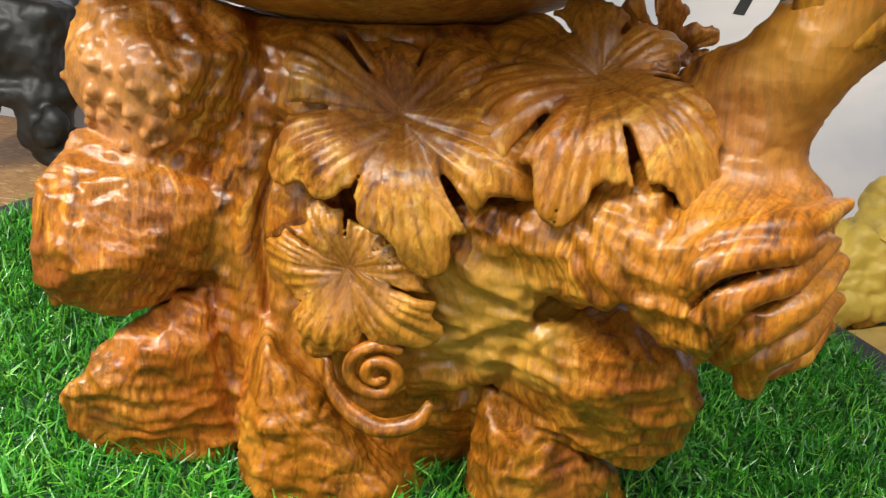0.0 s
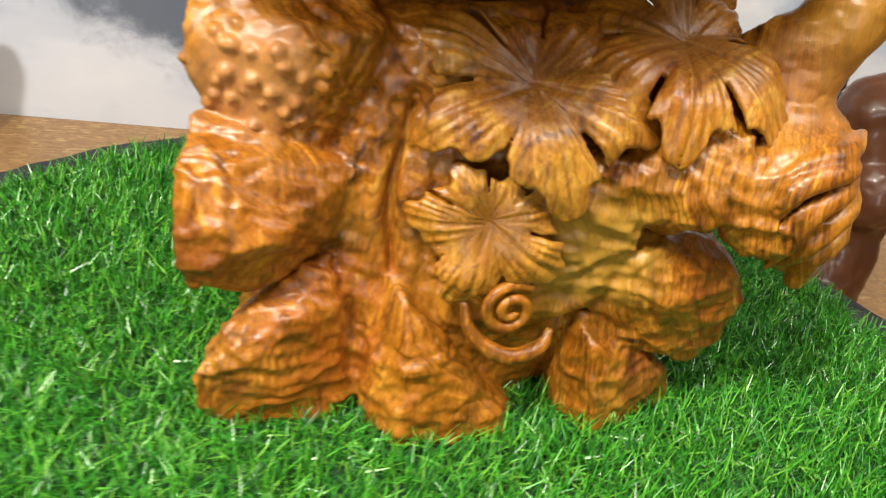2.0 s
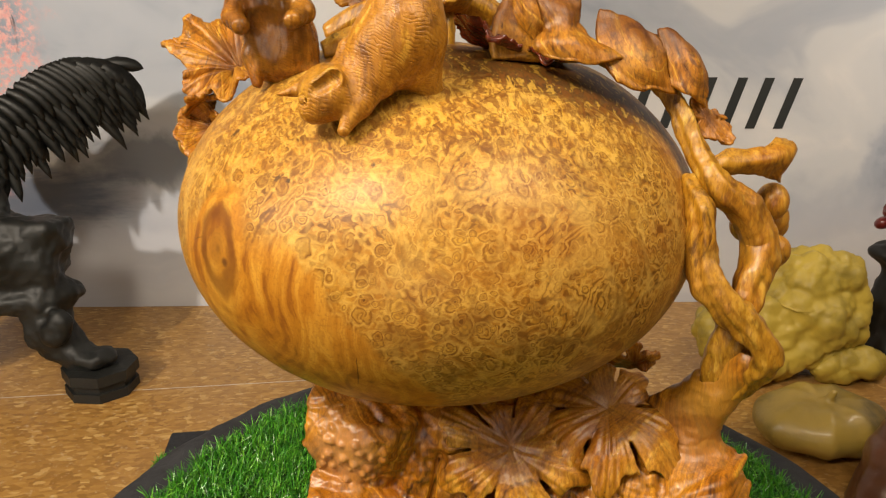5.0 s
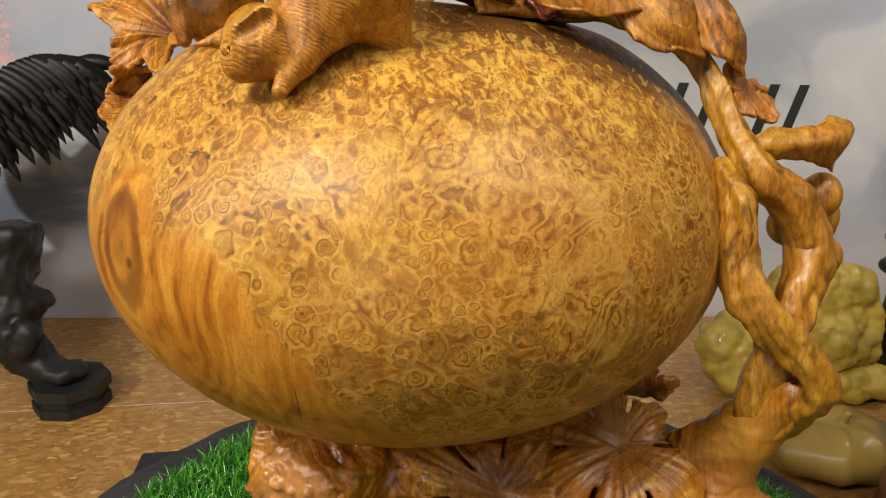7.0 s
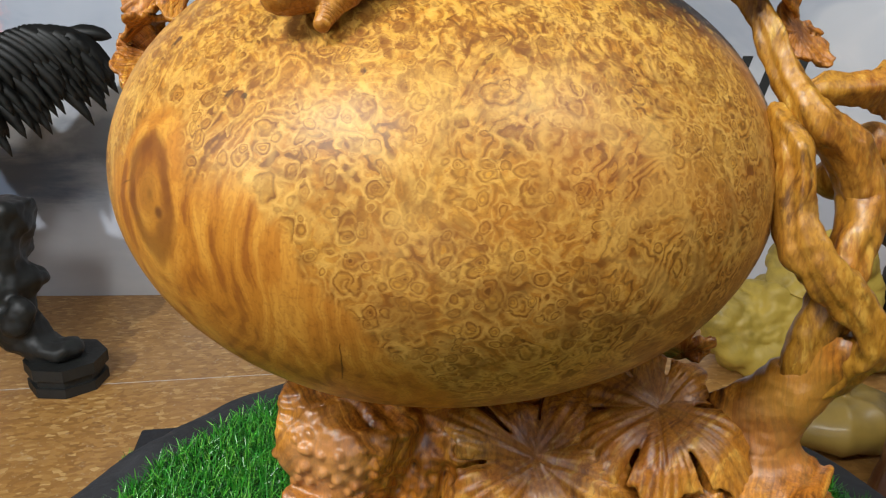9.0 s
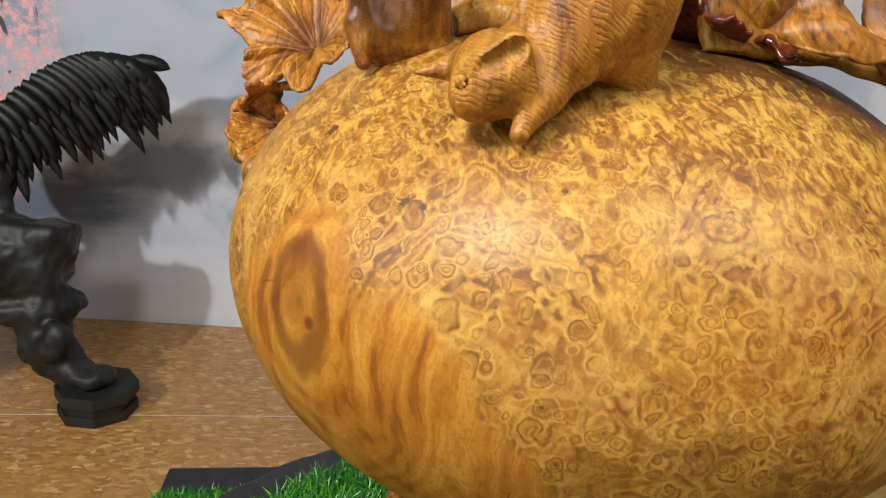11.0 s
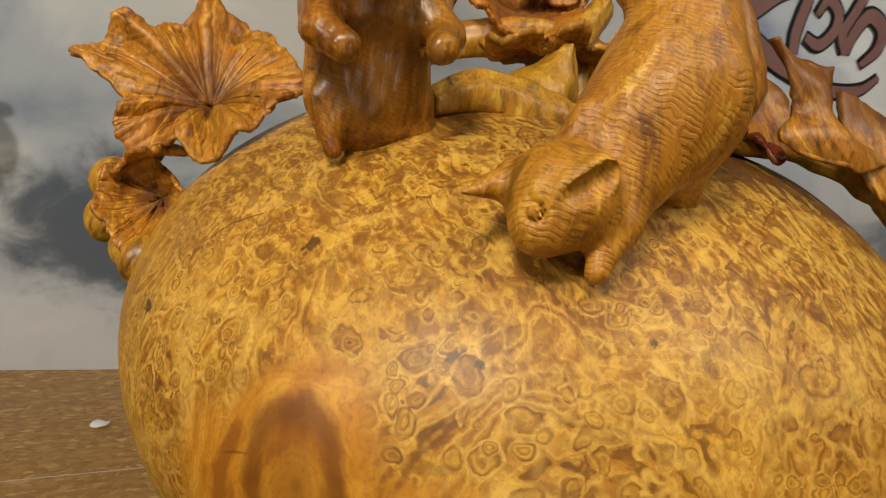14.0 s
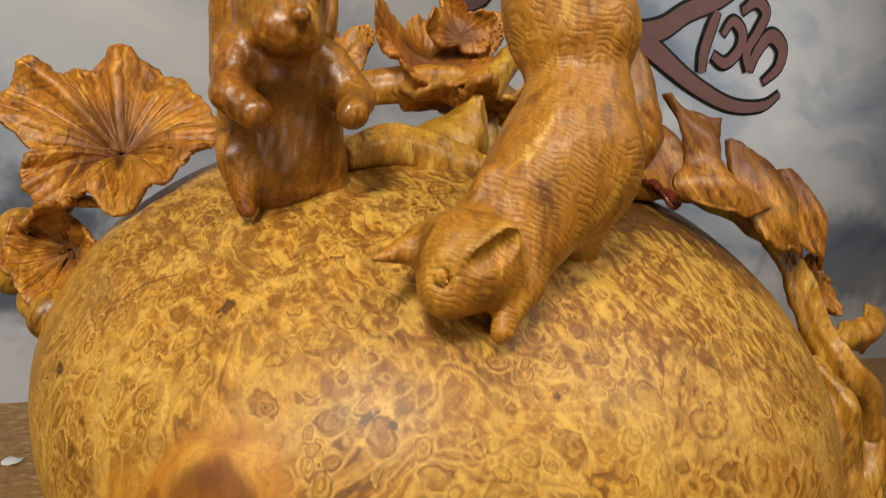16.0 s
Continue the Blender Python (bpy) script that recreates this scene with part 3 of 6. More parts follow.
def mural():
    """A painted sky: cloud banks in grey, white and slate, mist, a blossom tree, and the eagle's wall shadow as dark
    paint.
    """
    n = Nodes("mural_paint")
    x, y, z = n.xyz()
    s = n.stretch((0.55, 0.55, 1.1), (0, 0, 0), n.warp(n.co, 1.2, 0.5))
    cloud = n.noise(1.6, 5, 0.5, 0.5, s)
    c = n.ramp(cloud, (0.30, (0.22, 0.27, 0.36)), (0.45, (0.42, 0.46, 0.53)), (0.58, (0.60, 0.62, 0.65)), (0.75, (0.74, 0.73, 0.73)), smooth=True)
    low = n.band(n.math("ADD", z, n.math("MULTIPLY", n.math("SUBTRACT", n.noise(2.2, 4), 0.5), 0.5)), 0.0, -0.45)
    c = n.mix(n.math("MULTIPLY", low, 0.6), c, (0.60, 0.61, 0.66))
    # the eagle's cast shadow, put into the mural colour as a dark blue patch
    eagle_shade = n.math("ADD", n.vmath("DISTANCE", n.vmath("MULTIPLY", n.co, (0.8, 0, 2.6)), (-1.42, 0, -0.42)), n.math("MULTIPLY", n.math("SUBTRACT", n.noise(6, 5, 0.6, 0, n.stretch((0.6, 0.6, 3))), 0.5), 0.6))
    c = n.mix(n.math("MULTIPLY", n.band(eagle_shade, 0.55, 0.2), 0.8), c, (0.08, 0.12, 0.20))
    # eagle's cast shade put into the paint at two places; slate cloud far right
    for mx, mz, sx, sz, depth in ((-0.36, -0.10, 0.52, 0.36, 0.9), (4.9, 0.0, 0.95, 0.42, 0.55), (-1.12, 0.02, 0.46, 0.15, 0.60)):
        far = n.vmath("LENGTH", n.vmath("DIVIDE", n.vmath("MULTIPLY", n.vmath("SUBTRACT", n.co, (mx, 0, mz)), (1, 0, 1)), (sx, 1, sz)), (0, 0, 0))
        far = n.math("ADD", far, n.math("MULTIPLY", n.math("SUBTRACT", n.noise(5, 5, 0.6, 0.4), 0.5), 1.4))
        c = n.mix(n.math("MULTIPLY", n.band(far, 1.15, 0.5), depth), c, (0.055, 0.075, 0.11))
    tree = n.math("ADD", n.vmath("DISTANCE", n.vmath("MULTIPLY", n.co, (1, 0, 0.8)), (-2.1, 0, 0.44)), n.math("MULTIPLY", n.math("SUBTRACT", n.noise(5, 4), 0.5), 0.5))
    petal = n.band(n.noise(26, 4, 0.7), 0.42, 0.6)
    c = n.mix(n.math("MULTIPLY", n.band(tree, 0.62, 0.45), petal), c, n.mix(n.noise(40, 2), (0.72, 0.22, 0.22), (0.85, 0.62, 0.60)))
    c = n.mix(n.math("MULTIPLY", n.band(tree, 0.5, 0.3), n.band(n.noise(7, 3, 0.5, 1.5, n.stretch((2.2, 2.2, 0.7))), 0.60, 0.66)), c, (0.07, 0.06, 0.06))
    return n.done(c, 0.55, n.noise(150, 2), 0.04, 0.002)


TURF = turf_material()
TURF_BASE = plain("turf_backing", (0.008, 0.05, 0.01), 0.9)
CLOTH = plain("black_cloth", (0.016, 0.017, 0.021), 0.8, 60, 0.5, 0.4)
BOARD = floor_board()
MURAL = mural()
PLASTER = plain("plaster", (0.60, 0.58, 0.55), 0.8, 20, 0.12, 0.1)
BLACKWOOD = plain("black_lacquered_wood", (0.0065, 0.0072, 0.0065), 0.55, 30, 0.5, 0.5, coat=0.0)
YELLOW = plain("yellow_carved_wood", (0.40, 0.285, 0.040), 0.55, 16, 0.75, 0.4, coat=0.1)
YELLOW_DARK = plain("olive_carved_wood", (0.25, 0.165, 0.028), 0.45, 14, 1.0, 0.3, coat=0.2)
BROWN = plain("brown_carved_wood", (0.10, 0.034, 0.012), 0.35, 14, 0.6, 0.4, coat=0.3)
RED = plain("red_beads", (0.16, 0.014, 0.012), 0.3, 30, 0.4, 0.2, coat=0.3)
PINK = plain("pink_paint", (0.36, 0.19, 0.18), 0.6, 8, 0.12, 0.05)
INK = plain("dark_paint", (0.022, 0.026, 0.026), 0.55, 20, 0.2, 0.05)
WHITE = plain("white_plastic", (0.75, 0.76, 0.78), 0.4, 20, 0.1, 0.1)
AMBER = plain("yellow_plastic", (0.65, 0.38, 0.03), 0.4, 20, 0.1, 0.1)

# ---- the room ----


def wall_point(s, z, out=0.0):
    """A point of the mural wall: s metres along it in x, z up, out towards the room."""
    return np.array([s, 3.436 - 0.09 * s, z]) + out * np.array([-0.09, -1, 0]) / math.hypot(0.09, 1)


def slab(name, verts, faces, material, label, category="wall"):
    me = mesh_list(name, verts, faces)
    return tagged(put(name, me, material), label, category, kind="structure")


def wall_between(name, a, b, thick, z0, z1, material, label):
    a, b = np.array(a, float), np.array(b, float)
    d = (b - a) / np.linalg.norm(b - a)
    o = np.array([-d[1], d[0]]) * thick
    ring = [a, b, b + o, a + o]
    v = [(*p, z0) for p in ring] + [(*p, z1) for p in ring]
    f = [(0, 1, 5, 4), (1, 2, 6, 5), (2, 3, 7, 6), (3, 0, 4, 7), (4, 5, 6, 7), (3, 2, 1, 0)]
    return slab(name, v, f, material, label)


CEIL = 2.35
wall_between("wall_north", wall_point(-4.5, 0)[:2], wall_point(7.6, 0)[:2], 0.12, FLOOR + 0.001, CEIL, MURAL, "wall painted with a cloudy sky, blossom tree and the eagle's shadow")
wall_between("wall_west", (-4.5, -3.4), (-4.5, 3.83), 0.12, FLOOR + 0.001, CEIL, PLASTER, "plain pale plaster wall closing the room")
wall_between("wall_east", (7.6, 2.74), (7.6, -3.4), 0.12, FLOOR + 0.001, CEIL, PLASTER, "plain pale plaster wall closing the room")
wall_between("wall_south", (7.6, -3.4), (-4.5, -3.4), 0.12, FLOOR + 0.001, CEIL, PLASTER, "plain pale plaster wall closing the room")
bm = bmesh.new()
box(bm, (-4.7, -3.6, FLOOR - 0.1), (7.8, 4.1, FLOOR))
tagged(part("floor", bm, BOARD, smooth=False), "tan chipboard floor with visible wood flakes", "floor", kind="structure")
bm = bmesh.new()
box(bm, (-4.7, -3.6, CEIL + 0.001), (7.8, 4.1, CEIL + 0.1))
tagged(part("ceiling", bm, PLASTER, smooth=False), "plain pale ceiling over the room", "ceiling", kind="structure")
bm = bmesh.new()
box(bm, (-3.2, 2.62, FLOOR + 0.0005), (1.0, 2.623, FLOOR + 0.0012))
tagged(part("floor_joint", bm, PLASTER, smooth=False), "pale joint line between two floor boards", "floor joint", kind="structure")

# ---- the round table with its turf ----
CX, CY, RT, RB = 0.018, 0.609, 0.576, 0.665
table = thing("round_table", CX, CY, FLOOR, "round display table covered with wrinkled black cloth", "table")


def cloth_skin():
    rad, ang = np.concatenate([np.linspace(0.5, RB, 22), np.full(40, RB)]), np.linspace(0, 2 * np.pi, 320, endpoint=False)
    drop = np.concatenate([np.zeros(22), np.linspace(0.004, 0.76, 40)])
    r, a = np.meshgrid(rad, ang, indexing="ij")
    d = np.broadcast_to(drop[:, None], r.shape)
    p = np.stack([CX + r * np.cos(a), CY + r * np.sin(a), -0.016 - d], -1).reshape(-1, 3)
    fold = vnoise(p * [1, 1, 0.25], 14, 3) * 0.5 + vnoise(p, 40, 4) * 0.25
    k = np.clip(d.ravel() * 6, 0, 1)
    way = np.stack([np.cos(a), np.sin(a), 0 * a], -1).reshape(-1, 3)
    p += way * ((fold * 0.02 + 0.012 * np.sin(a.ravel() * 17)) * k + 0.006 * fold)[:, None]
    p[:, 2] += 0.007 * fold * (1 - k) - 0.012 * np.clip((np.hypot(p[:, 0] - CX, p[:, 1] - CY) - RT) / 0.09, 0, 1) ** 3
    m, s = r.shape
    i, j = np.meshgrid(np.arange(m - 1), np.arange(s), indexing="ij")
    q = np.stack([i * s + j, (i + 1) * s + j, (i + 1) * s + (j + 1) % s, i * s + (j + 1) % s], -1).reshape(-1, 4)
    return p, q


put("tablecloth", mesh_of("tablecloth", *cloth_skin()), CLOTH, table, "wrinkled black cloth over the table edge")
bm = bmesh.new()
bmesh.ops.create_cone(bm, cap_ends=True, segments=96, radius1=0.62, radius2=0.62, depth=0.74, matrix=Matrix.Translation((CX, CY, FLOOR + 0.37)))
part("table_body", bm, BLACKWOOD, table)


def blades(n, where, length, width, seed, lean=1.0):
    """n curved blades; where(rng, n) gives their roots."""
    rng = np.random.default_rng(seed)
    root = where(rng, n)
    a = rng.uniform(0, 2 * np.pi, n)
    tilt = np.clip(np.abs(rng.normal(0.85, 0.4, n)) * lean, 0.05, 1.45)
    ln = length * rng.uniform(0.65, 1.25, n)
    way = np.stack([np.cos(a), np.sin(a), 0 * a], -1)
    spin = a + np.pi / 2 + rng.normal(0, 0.5, n)
    side = np.stack([np.cos(spin), np.sin(spin), 0.3 * rng.normal(0, 1, n)], -1) * (width * rng.uniform(0.6, 1.2, n))[:, None]
    up = np.array([0, 0, 1.0])
    d1 = way * np.sin(tilt * 0.55)[:, None] + up * np.cos(tilt * 0.55)[:, None]
    d2 = way * np.sin(tilt * 1.25)[:, None] + up * np.cos(tilt * 1.25)[:, None]
    mid = root + d1 * (ln * 0.55)[:, None]
    tip = mid + d2 * (ln * 0.5)[:, None]
    v = np.stack([root - side * 0.5, root + side * 0.5, mid + side * 0.45, mid - side * 0.45, tip + side * 0.12, tip - side * 0.12], 1).reshape(-1, 3)
    b = np.arange(n)[:, None] * 6
    q = np.concatenate([b + np.array([0, 1, 2, 3]), b + np.array([3, 2, 4, 5])], 1).reshape(-1, 4)
    return v, q


def on_disc(rng, n):
    r, a = RT * np.sqrt(rng.uniform(0, 1, n)), rng.uniform(0, 2 * np.pi, n)
    r = r + 0.006 * np.sin(a * 23) + 0.004 * np.sin(a * 57 + 1)
    return np.stack([CX + r * np.cos(a), CY + r * np.sin(a), np.full(n, -0.015)], -1)


turf = thing("turf_disc", CX, CY, -0.015, "round mat of bright green artificial grass on the table", "artificial grass")
bm = bmesh.new()
bmesh.ops.create_cone(bm, cap_ends=True, segments=128, radius1=RT, radius2=RT - 0.004, depth=0.008, matrix=Matrix.Translation((CX, CY, -0.012)))
part("backing", bm, TURF_BASE, turf)
tagged(put("artificial_grass", mesh_of("artificial_grass", *blades(80000, on_disc, 0.031, 0.0020, 5), smooth=False), TURF), "bright green plastic grass blades on the round mat", "grass", kind="stuff")


def floor_turf(name, corners, n, seed, label):
    """A cut of turf on the floor, as a four-cornered piece."""
    c = np.array(corners, float)
    t = thing(name, *c.mean(0), FLOOR, label, "artificial grass")

    def where(rng, k):
        u, v = rng.uniform(0, 1, (k, 1)), rng.uniform(0, 1, (k, 1))
        p = (c[0] * (1 - u) + c[1] * u) * (1 - v) + (c[3] * (1 - u) + c[2] * u) * v
        return np.concatenate([p, np.full((k, 1), FLOOR + 0.006)], 1)

    vs = [(*p, FLOOR + 0.002) for p in c] + [(*p, FLOOR + 0.008) for p in c]
    put("backing", mesh_list("backing", vs, [(0, 1, 5, 4), (1, 2, 6, 5), (2, 3, 7, 6), (3, 0, 4, 7), (4, 5, 6, 7)]), TURF_BASE, t)
    tagged(put("artificial_grass", mesh_of("artificial_grass", *blades(n, where, 0.03, 0.004, seed), smooth=False), TURF), "bright green plastic grass blades on a floor mat", "grass", kind="stuff")


floor_turf("turf_mat", [(-1.75, 0.3), (-0.45, 0.3), (-0.45, 1.80), (-1.75, 1.83)], 26000, 8, "square mat of bright artificial grass on the floor")
floor_turf("turf_offcut", [(-0.90, 1.86), (-0.45, 1.86), (-0.45, 2.12), (-0.86, 2.10)], 4000, 9, "small offcut of green artificial grass on the floor")
bm = bmesh.new()
box(bm, (-0.845, 2.11, FLOOR + 0.001), (-0.40, 2.23, FLOOR + 0.03), 0.01)
for v in bm.verts:
    v.co.z += 0.012 * noise.noise(v.co * 9)
    v.co.x += 0.03 * (v.co.y - 2.11)
tagged(part("folded_cloth", bm, CLOTH), "folded strip of black cloth on the floor", "cloth")

# ---- the carving ----
carving = thing("gourd_carving", -0.03, 0.6, -0.012, "varnished wooden gourd carving with root base, vine, leaves and squirrels", "wood carving")
GC, GR = np.array([-0.0661, 0.6409, 0.5432]), np.array([0.3188, 0.3323, 0.2192])


def gourd():
    m, s = 150, 300
    th, ph = np.meshgrid(np.linspace(0.004, np.pi - 0.004, m), np.linspace(0, 2 * np.pi, s, endpoint=False), indexing="ij")
    n = np.stack([np.sin(th) * np.cos(ph), np.sin(th) * np.sin(ph), np.cos(th)], -1).reshape(-1, 3)
    p = GC + n * GR
    p += n * (vnoise(p, 5, 2) * 0.0025 + vnoise(p, 16, 3) * 0.0007)[:, None]
    p[:, 2] -= 0.018 * np.clip((n[:, 2] - 0.80) / 0.2, 0, 1) ** 1.5 * np.clip(0.5 + 2.2 * (p[:, 0] + 0.10), 0, 1)
    i, j = np.meshgrid(np.arange(m - 1), np.arange(s), indexing="ij")
    q = np.stack([i * s + j, (i + 1) * s + j, (i + 1) * s + (j + 1) % s, i * s + (j + 1) % s], -1).reshape(-1, 4)
    return p, q


put("gourd", mesh_of("gourd", *gourd()), BURL, carving, "polished burl-wood gourd with ringed eyes and a dark knot")


# the stump's hewn bodies, each by its corners
TRUNK = hull_faces([(-0.130, 0.490, 0.229), (-0.083, 0.494, 0.300), (-0.124, 0.478, 0.006), (-0.071, 0.468, 0.134), (-0.077, 0.472, 0.237), (-0.016, 0.450, 0.178), (0.041, 0.440, 0.189), (0.064, 0.430, 0.222), (0.090, 0.442, 0.158), (0.076, 0.452, 0.106), (0.072, 0.500, -0.03), (-0.091, 0.478, -0.03), (-0.153, 0.60, 0.25), (-0.148, 0.60, -0.06), (0.117, 0.60, 0.25), (0.135, 0.60, -0.06)])
SADDLE = hull_faces([(-0.010, 0.456, 0.21), (0.010, 0.458, 0.11), (0.060, 0.447, 0.100), (0.097, 0.420, 0.172), (0.115, 0.402, 0.250), (0.050, 0.432, 0.255), (0.092, 0.440, 0.120), (-0.01, 0.55, 0.25), (-0.01, 0.55, 0.10), (0.12, 0.55, 0.25), (0.10, 0.55, 0.11)])
BEADED = hull_faces([(-0.236, 0.556, 0.345), (-0.248, 0.525, 0.291), (-0.247, 0.522, 0.273), (-0.233, 0.518, 0.250), (-0.200, 0.503, 0.239), (-0.180, 0.500, 0.221), (-0.172, 0.474, 0.300), (-0.120, 0.489, 0.285), (-0.104, 0.493, 0.318), (-0.226, 0.585, 0.33), (-0.222, 0.575, 0.230), (-0.133, 0.53, 0.345), (-0.137, 0.500, 0.223), (-0.113, 0.56, 0.207), (-0.133, 0.60, 0.35)])
WEDGE = hull_faces([(-0.233, 0.525, 0.243), (-0.243, 0.505, 0.233), (-0.251, 0.476, 0.207), (-0.253, 0.469, 0.174), (-0.249, 0.463, 0.137), (-0.240, 0.462, 0.123), (-0.221, 0.458, 0.205), (-0.219, 0.447, 0.166), (-0.183, 0.448, 0.164), (-0.190, 0.472, 0.116), (-0.167, 0.478, 0.129), (-0.118, 0.490, 0.215), (-0.110, 0.500, 0.160), (-0.196, 0.478, 0.225), (-0.222, 0.575, 0.20), (-0.222, 0.55, 0.118), (-0.13, 0.60, 0.13)])
TOE_LEFT = hull_faces([(-0.237, 0.456, 0.048), (-0.232, 0.458, 0.018), (-0.211, 0.452, 0.069), (-0.192, 0.478, 0.105), (-0.135, 0.484, 0.140), (-0.172, 0.452, 0.092), (-0.127, 0.466, 0.100), (-0.174, 0.452, 0.032), (-0.190, 0.468, -0.03), (-0.105, 0.474, -0.03), (-0.205, 0.54, 0.045), (-0.210, 0.53, -0.03), (-0.11, 0.56, 0.12), (-0.12, 0.58, -0.03)])
TOE_FRONT = hull_faces([(-0.085, 0.476, 0.130), (-0.099, 0.468, 0.101), (-0.099, 0.455, 0.059), (-0.076, 0.424, 0.085), (-0.078, 0.446, 0.122), (-0.026, 0.434, 0.050), (-0.096, 0.458, -0.03), (-0.078, 0.424, -0.03), (0.026, 0.420, -0.03), (0.010, 0.434, 0.030), (0.070, 0.485, -0.03), (-0.09, 0.54, -0.03), (-0.09, 0.53, 0.10), (0.05, 0.54, -0.03)])
TOE_RIGHT = hull_faces([(0.081, 0.446, 0.107), (0.094, 0.420, 0.066), (0.126, 0.457, 0.078), (0.194, 0.450, 0.038), (0.222, 0.466, -0.03), (0.112, 0.414, -0.03), (0.190, 0.446, -0.03), (0.086, 0.47, -0.03), (0.090, 0.52, 0.08), (0.20, 0.54, 0.02), (0.21, 0.54, -0.03), (0.09, 0.54, -0.03)])
ROOT_RIGHT = hull_faces([(0.086, 0.455, 0.169), (0.098, 0.432, 0.173), (0.124, 0.418, 0.174), (0.161, 0.430, 0.175), (0.202, 0.430, 0.161), (0.225, 0.425, 0.146), (0.241, 0.440, 0.088), (0.213, 0.444, 0.044), (0.162, 0.440, 0.062), (0.105, 0.448, 0.086), (0.087, 0.452, 0.115), (0.149, 0.406, 0.132), (0.105, 0.420, 0.143), (0.192, 0.414, 0.138), (0.09, 0.55, 0.215), (0.215, 0.52, 0.185), (0.21, 0.53, 0.05), (0.09, 0.55, 0.09)])
SHOULDER = hull_faces([(0.060, 0.430, 0.234), (0.083, 0.430, 0.265), (0.112, 0.415, 0.280), (0.155, 0.412, 0.296), (0.157, 0.398, 0.286), (0.111, 0.406, 0.214), (0.138, 0.387, 0.208), (0.072, 0.432, 0.216), (0.082, 0.410, 0.248), (0.129, 0.388, 0.249), (0.158, 0.384, 0.248), (0.07, 0.55, 0.27), (0.209, 0.55, 0.30), (0.174, 0.53, 0.18), (0.07, 0.53, 0.17)])
FAN = hull_faces([(0.143, 0.387, 0.210), (0.160, 0.386, 0.263), (0.178, 0.374, 0.277), (0.227, 0.378, 0.282), (0.276, 0.430, 0.300), (0.291, 0.425, 0.252), (0.290, 0.415, 0.218), (0.245, 0.378, 0.248), (0.250, 0.386, 0.200), (0.242, 0.392, 0.166), (0.204, 0.390, 0.179), (0.183, 0.386, 0.191), (0.196, 0.370, 0.230), (0.182, 0.42, 0.30), (0.188, 0.43, 0.19), (0.285, 0.44, 0.200), (0.25, 0.42, 0.175)])


# strands of the hanging root fan, flowing down like hair
STRANDS = [
    ([(0.250, 0.390, 0.272), (0.228, 0.374, 0.271), (0.195, 0.366, 0.267), (0.174, 0.372, 0.245), (0.181, 0.384, 0.198)], [0.004, 0.008, 0.010, 0.009, 0.004]),
    ([(0.270, 0.408, 0.267), (0.232, 0.376, 0.254), (0.202, 0.364, 0.243), (0.196, 0.372, 0.215), (0.199, 0.386, 0.183)], [0.005, 0.010, 0.010, 0.009, 0.004]),
    ([(0.282, 0.412, 0.249), (0.247, 0.378, 0.237), (0.221, 0.369, 0.221), (0.215, 0.378, 0.198), (0.211, 0.386, 0.187)], [0.006, 0.011, 0.011, 0.008, 0.004]),
    ([(0.287, 0.412, 0.226), (0.254, 0.384, 0.211), (0.233, 0.382, 0.196), (0.240, 0.390, 0.168)], [0.006, 0.012, 0.012, 0.008]),
    ([(0.218, 0.368, 0.258), (0.190, 0.364, 0.240), (0.186, 0.374, 0.214), (0.190, 0.382, 0.192)], [0.002, 0.006, 0.006, 0.003]),
    ([(0.273, 0.415, 0.288), (0.224, 0.380, 0.281), (0.184, 0.374, 0.272), (0.163, 0.386, 0.250)], [0.006, 0.010, 0.007, 0.002]),
    ([(0.290, 0.418, 0.205), (0.270, 0.400, 0.190), (0.248, 0.396, 0.173)], [0.006, 0.011, 0.005]),
    ([(0.245, 0.376, 0.244), (0.226, 0.366, 0.231), (0.208, 0.368, 0.226), (0.206, 0.378, 0.200)], [0.002, 0.005, 0.005, 0.002]),
]


def strands(p):
    """The flowing strands of the hanging root fan."""
    d = np.full(len(p), 9.0)
    for pts, rad in STRANDS:
        c = spline(pts, 3)
        r = np.interp(np.linspace(0, 1, len(c)), np.linspace(0, 1, len(rad)), rad)
        for i in range(len(c) - 1):
            d = np.minimum(d, limb(p, c[i], c[i + 1], r[i], r[i + 1]))
    return d


